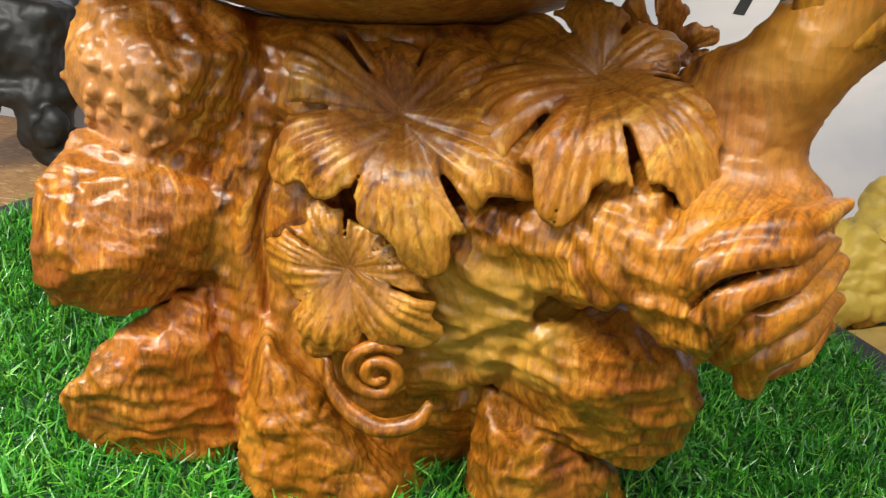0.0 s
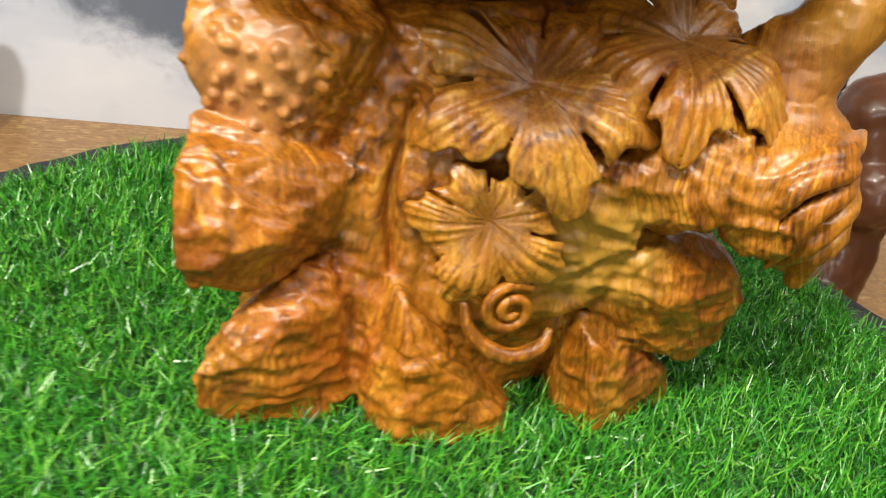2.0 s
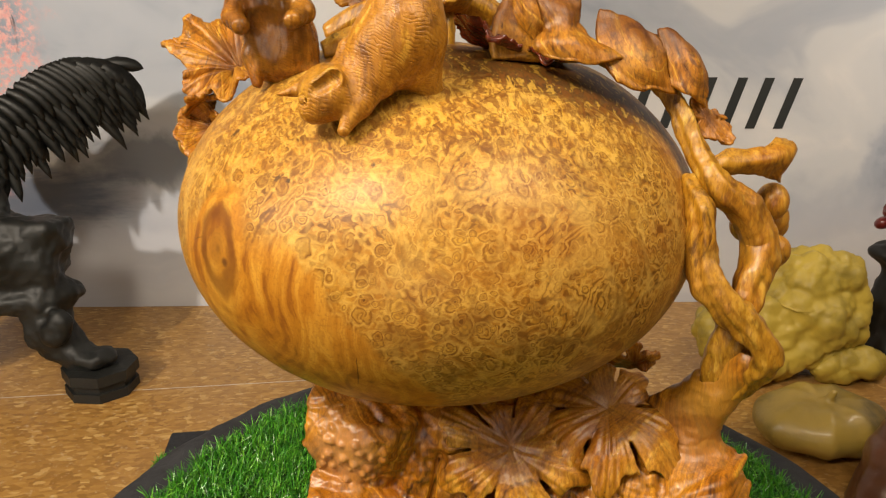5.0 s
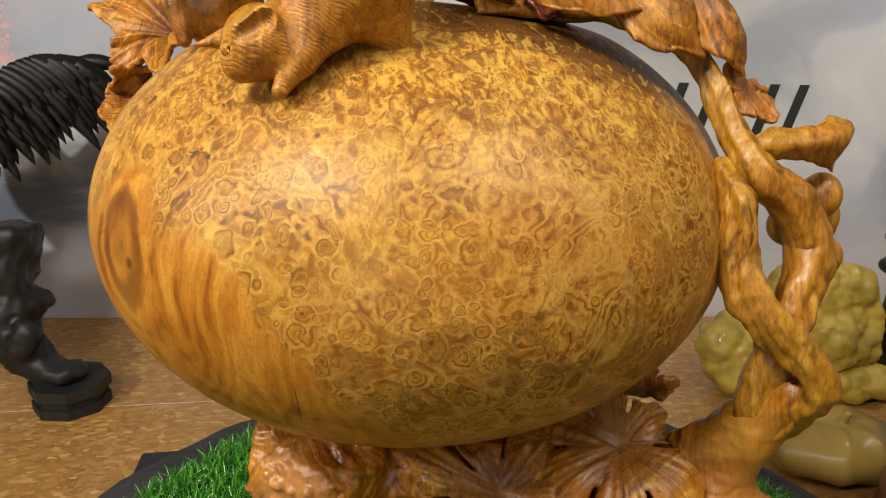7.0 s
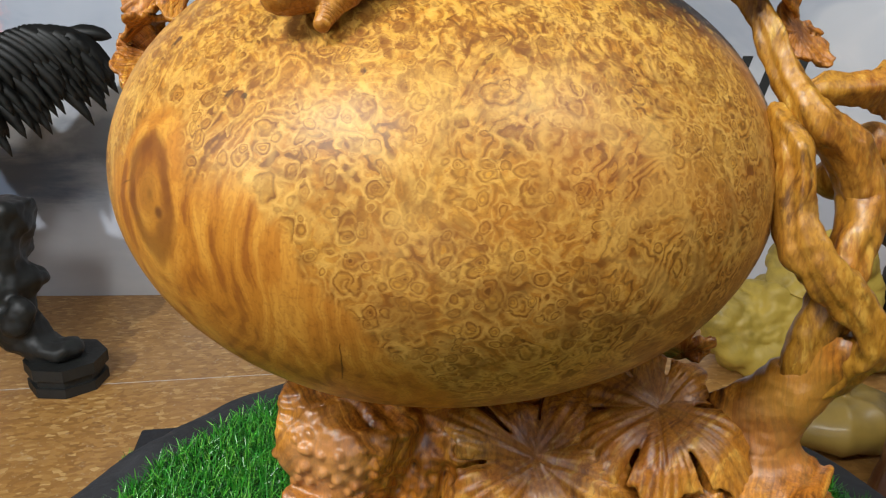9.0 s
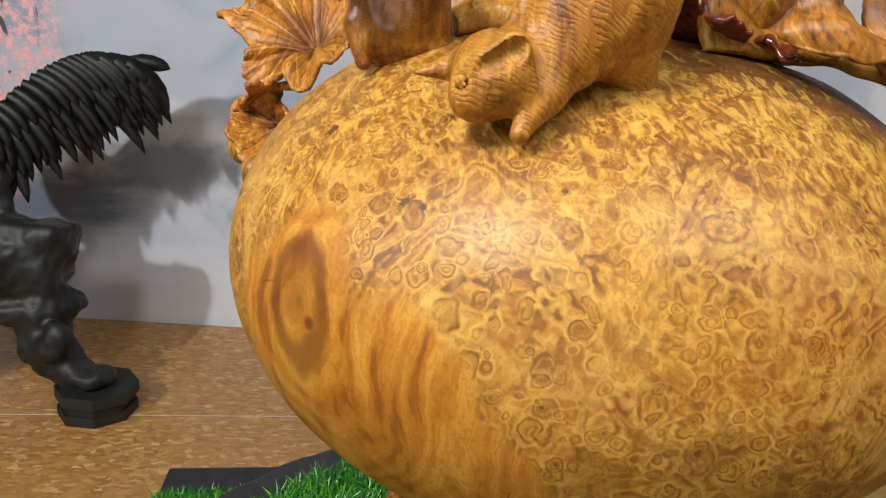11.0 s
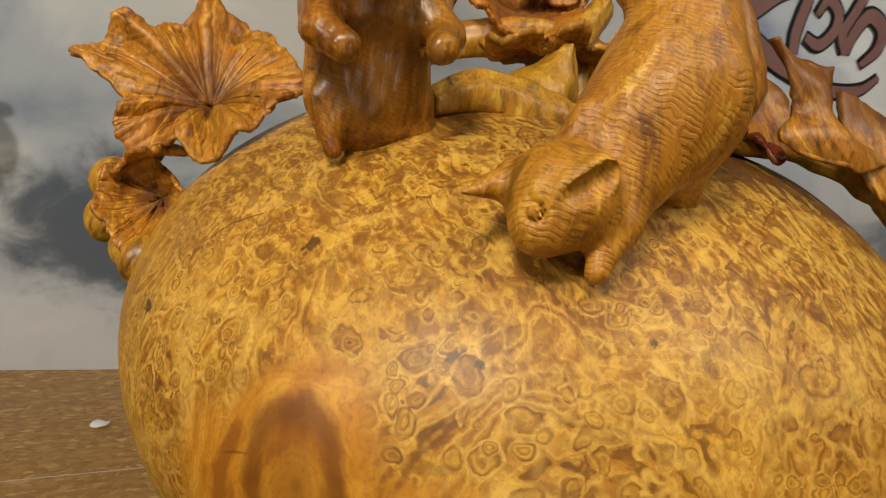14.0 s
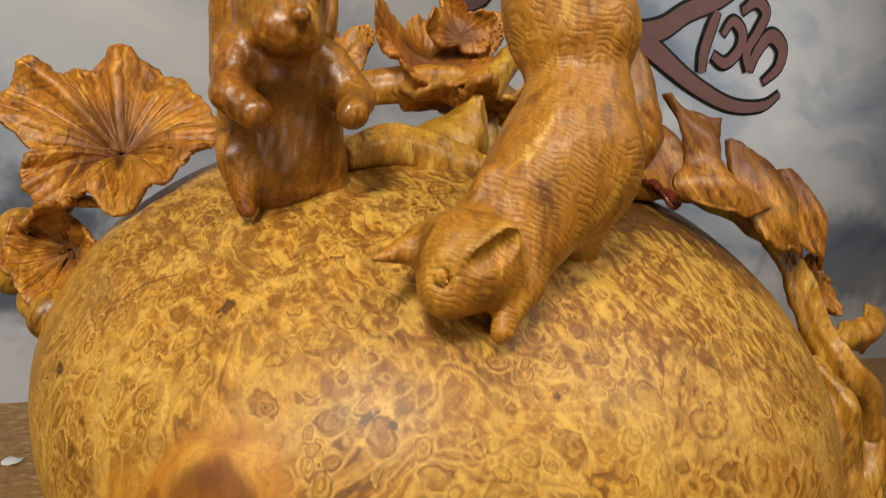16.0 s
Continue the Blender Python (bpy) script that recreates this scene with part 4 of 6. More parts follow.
def base_form(p):
    """The stump with its hewn roots, the hanging root fan and the neck of the vine."""
    d = hewn(p, TRUNK, 0.005)
    d = blend(d, hewn(p, SADDLE, 0.005), 0.012)
    d = blend(d, limb(p, (-0.02, 0.60, -0.02), (-0.02, 0.60, 0.28), 0.115, 0.115), 0.04)
    d = blend(d, egg(p, (0.0, 0.600, 0.295), (0.18, 0.105, 0.05)), 0.04)
    d = blend(d, limb(p, (-0.165, 0.548, 0.26), (-0.145, 0.545, 0.06), 0.045, 0.045), 0.02)
    d = blend(d, hewn(p, BEADED, 0.004), 0.008)
    d = blend(d, hewn(p, WEDGE, 0.0022), 0.005)
    d = blend(d, hewn(p, TOE_LEFT, 0.0022), 0.006)
    d = blend(d, hewn(p, TOE_FRONT, 0.0022), 0.006)
    d = blend(d, hewn(p, TOE_RIGHT, 0.0022), 0.004)
    d = blend(d, hewn(p, ROOT_RIGHT, 0.0025), 0.006)
    d = blend(d, hewn(p, SHOULDER, 0.004), 0.006)
    d = blend(d, limb(p, (0.10, 0.52, 0.275), (0.215, 0.460, 0.290), 0.036, 0.040), 0.02)
    # grooves between the lobes
    for u, v, ru, rv in (((0.070, 0.420, 0.198), (0.140, 0.384, 0.194), 0.004, 0.008), ((0.140, 0.384, 0.194), (0.225, 0.398, 0.160), 0.008, 0.009), ((0.080, 0.438, 0.102), (0.128, 0.430, 0.078), 0.005, 0.008), ((0.128, 0.430, 0.078), (0.215, 0.436, 0.030), 0.008, 0.008), ((-0.255, 0.452, 0.106), (-0.160, 0.468, 0.122), 0.010, 0.006), ((-0.240, 0.500, 0.236), (-0.150, 0.476, 0.226), 0.006, 0.004)):
        d = carve(d, limb(p, u, v, ru, rv), 0.006)
    d = blend(d, hewn(p, FAN, 0.005), 0.005)
    near = (p[:, 0] > 0.13) & (p[:, 1] < 0.46) & (p[:, 2] > 0.13) & (p[:, 2] < 0.32)
    if near.any():
        d[near] = blend(d[near], strands(p[near]), 0.0025)
    # neck that rises into the vine, and its flare on the shoulder
    d = blend(d, limb(p, (0.214, 0.45, 0.300), (0.229, 0.428, 0.375), 0.032, 0.027), 0.025)
    d = blend(d, limb(p, (0.226, 0.430, 0.365), (0.160, 0.470, 0.318), 0.022, 0.022), 0.02)
    d = blend(d, limb(p, (0.229, 0.428, 0.375), (0.249, 0.398, 0.425), 0.027, 0.0210), 0.01)
    # hollow between the front toes, groove beside the trunk's crest, dells under the leaves
    d = carve(d, limb(p, (0.058, 0.425, 0.00), (0.068, 0.452, 0.090), 0.018, 0.010), 0.008)
    d = carve(d, limb(p, (-0.112, 0.447, 0.02), (-0.097, 0.462, 0.115), 0.010, 0.005), 0.006)
    d = carve(d, limb(p, (-0.012, 0.440, 0.20), (-0.02, 0.47, 0.25), 0.016, 0.020), 0.010)
    d = carve(d, egg(p, (0.000, 0.425, 0.305), (0.060, 0.060, 0.046)), 0.012)
    d = carve(d, egg(p, (0.110, 0.440, 0.352), (0.065, 0.062, 0.040)), 0.012)
    d = carve(d, egg(p, GC, GR * 1.005), 0.006)
    return np.maximum(d, -0.014 - p[:, 2])


def base_mesh():
    v, q = skin(base_form, (-0.30, 0.33, -0.03), (0.33, 0.72, 0.44), 0.0025, 4)
    n = slope(base_form, v)
    x, y, z = v.T
    fan = np.clip((x - 0.165 - 0.4 * np.clip(0.25 - z, 0, 1)) / 0.02, 0, 1) * np.clip((z - 0.13) / 0.02, 0, 1) * np.clip((0.42 - y) / 0.02, 0, 1)
    trunk = np.exp(-((x + 0.085) / 0.04) ** 2) * (z > 0.08)
    bead = np.clip(1 - np.hypot((x + 0.200) / 0.060, (z - 0.275) / 0.042), 0, 1) ** 0.5
    dent = np.clip(1 - np.hypot((x + 0.12) / 0.07, (z - 0.27) / 0.06), 0, 1) ** 0.5
    rough = (1 - fan) * (1 - 0.8 * trunk) * (1 - 0.9 * np.clip(bead * 2, 0, 1))
    warped = v + 0.010 * np.stack([vnoise(v, 24, 11), vnoise(v, 24, 12), vnoise(v, 24, 13)], -1)
    d = 0.0018 * vnoise(v, 18, 21) + 0.0012 * vnoise(v, 48, 22) + 0.0004 * vnoise(v, 110, 23)
    patchy = np.clip(0.7 + 0.8 * vnoise(v, 16, 27), 0.15, 1)
    d += 0.0095 * (cells(warped * [0.72, 0.9, 1.3], 0.0235, 31) ** 2 - 0.3) * rough * patchy
    d += 0.0034 * (cells(warped * [0.65, 0.9, 1.5], 0.0125, 36) ** 2 - 0.3) * rough
    ripple = np.sin(z * 330 + x * 120 + 7 * vnoise(v, 20, 39))
    d += 0.0011 * ripple * np.clip(vnoise(v, 14, 40) * 2, 0, 1) * rough
    crease = np.abs(vnoise(warped * [1, 1, 0.7], 20, 38))
    d -= 0.0022 * np.clip(1 - crease / 0.06, 0, 1) ** 1.5 * rough
    c = cells(v * [1, 0, 1], 0.0165, 41)
    d += 0.0055 * np.clip(1 - (c / 0.36) ** 2, 0, 1) ** 0.5 * (bead > 0.25)
    d -= 0.0045 * np.clip(1 - cells(v * [1, 0, 1], 0.018, 44) / 0.40, 0, 1) ** 0.7 * (dent > 0.3) * (bead < 0.25)
    d += 0.0012 * trunk * np.sin(x * 300 + 3 * vnoise(v * [1, 1, 0.2], 30, 61))
    d -= 0.009 * np.exp(-((x + 0.090 + 0.004 * np.sin(z * 40)) / 0.0035) ** 2) * (z > 0.13) * (z < 0.27) * (y < 0.52)
    d *= np.clip((base_form_gap(v)) / 0.012, 0.1, 1)
    return v + n * d[:, None], q


def base_form_gap(v):
    return np.maximum(egg(v, GC, GR), 0) + 0.001


put("root_base", mesh_of("root_base", *base_mesh()), ROOT, carving, "glossy carved root stump with swollen, chiselled lobes")


def leaf_mesh(centre, tips, thick=0.005, wide=0.25, puff=0.10, wave=0.004, seed=0, curl=0.0, facing=(0, -1, 0.3), h=0.0020, tip=0.205, tooth=0.14, deep=0.55, meld=0.0035):
    """A lobed vine leaf through its centre and the tips of its lobes: rounded scalloped lobes, grooved veins, rolled edges."""
    c, t = np.array(centre), np.array(tips) - np.array(centre)
    f = np.array(facing, float)
    nrm = np.linalg.svd(t)[2][2]
    nrm = nrm if nrm @ f > 0 else -nrm
    e1 = t[0] - nrm * (t[0] @ nrm)
    e1 /= np.linalg.norm(e1)
    e2 = np.cross(nrm, e1)
    flat = np.stack([t @ e1, t @ e2], -1)
    ln, ht = np.linalg.norm(flat, axis=1), t @ nrm
    mean = ln.mean()
    rng = np.random.default_rng(seed)
    turnk = rng.uniform(-0.12, 0.12, len(t))

    def lobes(q):
        ds, hs, ab = [], [], []
        for i in range(len(t)):
            L, u = ln[i], flat[i] / ln[i]
            v = np.array([-u[1], u[0]])
            a, b = q[:, :2] @ u, q[:, :2] @ v
            b = b + turnk[i] * a * a / L
            w = wide * L

            def disc(x, y, r):
                return np.hypot(a - x, b - y) - r

            tt = np.clip(a / ((1 - tip) * L), 0, 1)
            grow = 0.19 * L + (w - 0.19 * L) * np.clip(tt / 0.55, 0, 1) ** 0.8
            rr = grow + (tip * L - w) * np.clip((tt - 0.55) / 0.45, 0, 1) ** 1.25
            d = np.hypot(a - tt * (1 - tip) * L, b) - rr
            d = np.minimum(d, disc((1 - tip) * L, 0, tip * L))
            d = blend(d, disc(0.64 * L, (0.365 - tooth) * L, tooth * L), 0.0012)
            d = blend(d, disc(0.60 * L, -(0.365 - tooth) * L, tooth * L), 0.0012)
            r = np.clip(a / L, 0, 1.1)
            hh = ht[i] * r ** 1.3 + puff * L * np.clip(1 - (b / (0.5 * L)) ** 2, -1, 1) * np.clip(r * 1.6, 0, 1) - puff * L * 1.2 * r ** 4
            hh = hh - 0.0020 * np.exp(-(b / 0.0020) ** 2) * (1.05 - r)
            spread = np.arctan2(b, a + 0.15 * L)
            hh = hh + 0.0011 * np.sin(spread * 52 + 2.5 * np.sin(spread * 9 + seed + i)) * np.clip(r * 2.2 - 0.3, 0, 1)
            ds.append(d)
            hs.append(hh)
            ab.append(np.stack([a / L, b / L], -1))
        ds, hs = np.array(ds), np.array(hs)
        order = np.argsort(np.arctan2(flat[:, 1], flat[:, 0]))
        slit = np.full(len(q), 9.0)
        for i, j in zip(order, np.roll(order, -1)):
            u = flat[i] / ln[i] + flat[j] / ln[j]
            size = np.linalg.norm(u)
            if size < 0.6:
                continue
            u, L = u / size, min(ln[i], ln[j])
            a, b = q[:, :2] @ u, q[:, :2] @ np.array([-u[1], u[0]])
            reach = np.clip(a - deep * L, 0, None)
            slit = np.minimum(slit, np.hypot(np.minimum(a - deep * L, 0), b) - (0.016 * L + 0.075 * reach))
        k = np.exp(-(ds - ds.min(0)) / meld)
        d = np.maximum(ds.min(0), -slit) + 0.0008 * vnoise(q * [1, 1, 0], 120, seed)
        hgt = (k * hs).sum(0) / k.sum(0)
        p3 = np.stack([q[:, 0], q[:, 1], 0 * q[:, 0] + seed], -1)
        rho = np.hypot(q[:, 0], q[:, 1]) / mean
        hgt = hgt + wave * np.clip(rho, 0, 1.2) ** 1.5 * (vnoise(p3, 26, seed) * 1.4 + 0.7 * vnoise(p3, 60, seed + 1)) - curl * mean * np.clip(rho - 0.35, 0, 1) ** 2
        near = np.array(ab)[ds.argmin(0), np.arange(len(q))]
        return d, hgt, near

    def form(q):
        ys, back = np.unique(q[:, 1], return_inverse=True)
        d, hgt, _ = lobes(np.stack([np.full(len(ys), q[0, 0]), ys, 0 * ys], -1))
        d, hgt = d[back.ravel()], hgt[back.ravel()]
        return -blend(-d, -(np.abs(q[:, 2] - hgt) - thick * 0.5), 0.0012)

    r = ln.max() * 1.12
    lo = np.array([flat[:, 0].min() - 0.02, flat[:, 1].min() - 0.03, min(ht.min(), 0) - 0.03])
    hi = np.array([flat[:, 0].max() + 0.02, flat[:, 1].max() + 0.03, max(ht.max(), 0) + 0.03])
    v, q = skin(form, lo, hi, h)
    return c + v @ np.stack([e1, e2, nrm]), q, lobes(v)[2]


def shell(name, grid, thick, closed, material, label=""):
    """A curled leaf blade with two faces and a rim, from a grid of points (rows outward, columns round or across)."""
    m, k = grid.shape[:2]
    du, dv = np.gradient(grid, axis=0), np.gradient(grid, axis=1)
    if closed:
        dv = (np.roll(grid, -1, 1) - np.roll(grid, 1, 1)) / 2
    nrm = np.cross(du, dv)
    nrm /= np.linalg.norm(nrm, axis=-1, keepdims=True) + 1e-12
    t = np.broadcast_to((thick * (1 - 0.45 * np.linspace(0, 1, m) ** 4))[:, None, None], (m, k, 1))
    verts = np.concatenate([(grid + nrm * t / 2).reshape(-1, 3), (grid - nrm * t / 2).reshape(-1, 3)])
    i, j = np.meshgrid(np.arange(m - 1), np.arange(k if closed else k - 1), indexing="ij")
    jn = (j + 1) % k
    face = np.stack([i * k + j, (i + 1) * k + j, (i + 1) * k + jn, i * k + jn], -1).reshape(-1, 4)
    parts = [face, face[:, ::-1] + m * k]
    for row in (0, m - 1):
        j0 = np.arange(k if closed else k - 1)
        q = np.stack([row * k + j0, row * k + (j0 + 1) % k, m * k + row * k + (j0 + 1) % k, m * k + row * k + j0], -1)
        parts.append(q if row == 0 else q[:, ::-1])
    if not closed:
        for col in (0, k - 1):
            i0 = np.arange(m - 1)
            q = np.stack([i0 * k + col, m * k + i0 * k + col, m * k + (i0 + 1) * k + col, (i0 + 1) * k + col], -1)
            parts.append(q if col == 0 else q[:, ::-1])
    me = mesh_of(name, verts, np.concatenate(parts))
    r, b = np.meshgrid(np.linspace(0, 1, m), np.linspace(0, 1, k), indexing="ij")
    wave = np.abs((b * (5.0 if closed else 1.0)) % 1.0 - 0.5) - 0.25
    uv = np.stack([0.05 + r, 1.2 * wave * (0.2 + r), 0 * r], -1).reshape(-1, 3)
    at = me.attributes.new("lobe", "FLOAT_VECTOR", "POINT")
    at.data.foreach_set("vector", np.concatenate([uv, uv]).astype(np.float32).ravel())
    return put(name, me, material, carving, label)


def sheet(rows, material, label="", thick=0.006, ruffle=0.004, seed=0):
    """A twisted blade through rows of control points."""
    across = [spline(r, 10) for r in rows]
    grid = np.stack([spline([c[j] for c in across], 9) for j in range(len(across[0]))], 1)
    flatp = grid.reshape(-1, 3)
    shake = np.stack([vnoise(flatp, 45, seed), vnoise(flatp, 45, seed + 1), vnoise(flatp, 45, seed + 2)], -1) + 0.4 * np.stack([vnoise(flatp, 130, seed + 3 + i) for i in range(3)], -1)
    edge = np.ones(grid.shape[:2])
    edge[2:-2, 2:-2] = 0.45
    return shell("leaf", grid + ruffle * edge[..., None] * shake.reshape(grid.shape), thick, False, material, label)


def rosette(centre, rim, material, label="", thick=0.006, pleats=9, depth=0.010, sag=0.0, hole=0.05, seed=0):
    """A cupped, pleated leaf from its hollow centre to a rim of control points."""
    c = np.array(centre)
    ring = spline(list(rim) + [rim[0]], 26)[:-1]
    k = len(ring)
    t = np.linspace(hole, 1, 34)[:, None, None]
    out = ring[None] - c
    axis = np.cross(out[0], np.roll(out, -1, 1)[0]).mean(0)
    axis /= np.linalg.norm(axis)
    th = np.linspace(0, 2 * np.pi, k, endpoint=False)[None, :, None]
    fold = np.abs(np.sin(th * pleats / 2 + 0.8 * np.sin(th * 3 + seed))) - 0.6
    fine = 0.16 * np.sin(th * 61 + 3 * np.sin(th * 7)) + 0.10 * np.sin(th * 97 + 2 * np.sin(th * 5))
    grid = c + out * t + axis * (depth * fold * np.clip(t * 1.4, 0, 1) * (1.15 - 0.6 * t) + 0.0035 * fine * np.sqrt(t) - sag * np.sin(np.pi * np.clip(t, 0, 1)))
    flatp = grid.reshape(-1, 3)
    shake = np.stack([vnoise(flatp, 60, seed + i) + 0.6 * vnoise(flatp, 150, seed + 7 + i) for i in range(3)], -1).reshape(grid.shape)
    return shell("leaf", grid + 0.0042 * t ** 3 * shake, thick, True, material, label)


def leaf(centre, tips, material, label="", **how):
    v, q, uv = leaf_mesh(centre, tips, **how)
    me = mesh_of("leaf", v, q)
    at = me.attributes.new("lobe", "FLOAT_VECTOR", "POINT")
    at.data.foreach_set("vector", np.concatenate([uv, 0 * uv[:, :1]], 1).astype(np.float32).ravel())
    return put("leaf", me, material, carving, label)


# leaves on the stump: two broad drooping ones that reach back under the gourd, one small
STUMP_LEAF = dict(thick=0.0055, wide=0.37, puff=0.13, tip=0.17, tooth=0.14, h=0.0020, deep=0.50)
leaf((0.000, 0.462, 0.294), [(0.016, 0.396, 0.219), (0.088, 0.402, 0.282), (-0.084, 0.444, 0.252), (-0.086, 0.484, 0.332), (-0.026, 0.505, 0.340), (0.058, 0.488, 0.346)], LEAF, seed=3, wave=0.0030, curl=0.40, facing=(0, -0.6, 0.8), **STUMP_LEAF)
leaf((0.119, 0.466, 0.335), [(0.099, 0.384, 0.278), (0.190, 0.390, 0.302), (0.020, 0.438, 0.302), (0.040, 0.530, 0.352), (0.116, 0.522, 0.383), (0.176, 0.492, 0.364)], LEAF, seed=5, wave=0.0030, curl=0.40, facing=(0, -0.6, 0.8), **STUMP_LEAF)
leaf((-0.024, 0.440, 0.192), [(-0.040, 0.432, 0.121), (0.036, 0.418, 0.150), (0.026, 0.432, 0.212), (-0.008, 0.446, 0.230), (-0.056, 0.454, 0.232), (-0.086, 0.462, 0.182)], LEAF, seed=9, wave=0.0030, curl=0.15, **{**STUMP_LEAF, "deep": 0.60, "wide": 0.42})
leaf((0.185, 0.555, 0.345), [(0.140, 0.53, 0.375), (0.175, 0.55, 0.392), (0.215, 0.54, 0.365), (0.20, 0.53, 0.335)], LEAF, "dark lobed leaf standing behind the gourd's foot", seed=14, thick=0.006, wave=0.004, wide=0.36, facing=(0, -1, 0.2), tip=0.2)


def spiral_points():
    a = np.linspace(0.3, 3.7 * np.pi, 60)
    r = 0.0035 + 0.0200 * (a / a.max()) ** 1.15
    tail = [(0.042, 0.424, 0.104), (0.034, 0.419, 0.090), (0.010, 0.419, 0.081), (-0.012, 0.424, 0.088), (-0.028, 0.430, 0.104), (-0.034, 0.435, 0.125)]
    pts = [(0.003 + k * math.cos(-b) * 1.05, 0.4275 - 0.004 * (1 - b / 15), 0.122 + k * math.sin(-b)) for b, k in zip(a, r)]
    return pts[::-1], tail


turns, tail = spiral_points()
for name, pts, rad in (("tendril", turns, [0.0045, 0.0050, 0.0045, 0.003]), ("tendril", tail, [0.003, 0.007, 0.0075, 0.006, 0.003])):
    v, f = tube(pts, rad, 12, 5 if len(pts) < 10 else 2)
    put(name, mesh_list(name, v, f, True), ROOT, carving)

# the vine that climbs the gourd's side
VINES = [
    ([(0.055, 0.56, 0.738), (0.104, 0.53, 0.742), (0.148, 0.50, 0.722), (0.172, 0.482, 0.692), (0.185, 0.46, 0.650), (0.202, 0.435, 0.616), (0.236, 0.432, 0.588), (0.262, 0.432, 0.552), (0.248, 0.415, 0.515), (0.235, 0.412, 0.478), (0.226, 0.415, 0.43), (0.222, 0.425, 0.37)],
     [0.0070, 0.0096, 0.0113, 0.0113, 0.0130, 0.0157, 0.0183, 0.0191, 0.0183, 0.0165, 0.0191, 0.0180], 0.0034, 1, 3.0),
    ([(0.176, 0.45, 0.618), (0.178, 0.415, 0.592), (0.181, 0.405, 0.545), (0.192, 0.395, 0.512), (0.222, 0.386, 0.482), (0.252, 0.378, 0.446), (0.250, 0.400, 0.405), (0.235, 0.425, 0.362), (0.215, 0.44, 0.32), (0.17, 0.46, 0.30)],
     [0.0087, 0.0148, 0.0148, 0.0183, 0.0165, 0.0148, 0.0175, 0.0180, 0.0180, 0.0180], 0.0036, 2, -2.5),
    ([(0.10, 0.70, 0.70), (0.02, 0.68, 0.775), (-0.05, 0.68, 0.80), (-0.13, 0.70, 0.79), (-0.20, 0.73, 0.755)], [0.014, 0.015, 0.017, 0.015, 0.012], 0.002, 3, 2.0),
    ([(0.055, 0.56, 0.735), (0.06, 0.62, 0.75), (0.02, 0.66, 0.775)], [0.012, 0.016, 0.016], 0.002, 4, 1.0),
    ([(-0.07, 0.62, 0.735), (-0.06, 0.64, 0.79), (-0.02, 0.665, 0.835)], [0.022, 0.016, 0.010], 0.002, 6, 1.0),
    ([(-0.205, 0.575, 0.742), (-0.165, 0.580, 0.752), (-0.125, 0.565, 0.742), (-0.085, 0.55, 0.732)], [0.010, 0.018, 0.018, 0.012], 0.0025, 7, 0.5),
    ([(-0.12, 0.60, 0.735), (-0.10, 0.60, 0.765), (-0.088, 0.602, 0.797)], [0.038, 0.024, 0.004], 0.002, 9, 0.5),
]
for pts, rad, wob, seed, tw in VINES:
    v, f = tube(pts, rad, 28, 16, wob, 1.0, seed, tw)
    put("vine", mesh_list("vine", v, f, True), VINE, carving)

CROWN_LEAF = dict(wide=0.44, puff=-0.10, tip=0.27, tooth=0.07, thick=0.0062, deep=0.68, meld=0.008, h=0.0022)
# crown leaves: big one by the standing squirrel, others round the stem and down the vine
BIG_RIM = [(-0.422, 0.793, 0.738), (-0.400, 0.812, 0.752), (-0.382, 0.803, 0.776), (-0.350, 0.822, 0.764), (-0.315, 0.809, 0.793), (-0.282, 0.800, 0.772), (-0.262, 0.762, 0.764), (-0.255, 0.712, 0.742), (-0.272, 0.676, 0.728), (-0.300, 0.670, 0.706), (-0.330, 0.684, 0.678), (-0.350, 0.705, 0.684), (-0.374, 0.728, 0.672), (-0.390, 0.742, 0.690), (-0.386, 0.752, 0.708)]
rosette((-0.316, 0.764, 0.704), BIG_RIM, TOPLEAF, "curled wooden vine leaf with a hole at its middle", pleats=11, depth=0.014, sag=0.008, seed=21)
leaf((-0.36, 0.735, 0.672), [(-0.392, 0.735, 0.652), (-0.378, 0.70, 0.668), (-0.335, 0.72, 0.668), (-0.37, 0.77, 0.66)], TOPLEAF, **CROWN_LEAF, seed=22, wave=0.0068)
leaf((-0.085, 0.64, 0.785), [(-0.145, 0.60, 0.785), (-0.09, 0.585, 0.803), (-0.035, 0.60, 0.800), (-0.05, 0.67, 0.775), (-0.13, 0.67, 0.79)], TOPLEAF, **CROWN_LEAF, seed=23, wave=0.0117, curl=-0.30, facing=(0, -0.6, 1))
leaf((-0.085, 0.69, 0.815), [(-0.15, 0.69, 0.838), (-0.11, 0.66, 0.80), (-0.04, 0.66, 0.815), (-0.02, 0.70, 0.85), (-0.085, 0.73, 0.85)], TOPLEAF, **CROWN_LEAF, seed=24, wave=0.0117, curl=-0.25, facing=(0, -1, 0.6))
leaf((-0.06, 0.69, 0.842), [(-0.10, 0.68, 0.858), (-0.07, 0.70, 0.878), (-0.025, 0.69, 0.862), (-0.04, 0.67, 0.835)], TOPLEAF, **CROWN_LEAF, seed=25, wave=0.0097, curl=-0.25, facing=(0, -1, 0.6))
leaf((-0.165, 0.72, 0.80), [(-0.20, 0.71, 0.81), (-0.17, 0.73, 0.845), (-0.13, 0.72, 0.835), (-0.15, 0.69, 0.78)], TOPLEAF, **CROWN_LEAF, seed=26, wave=0.0088, facing=(0, -1, 0.4))
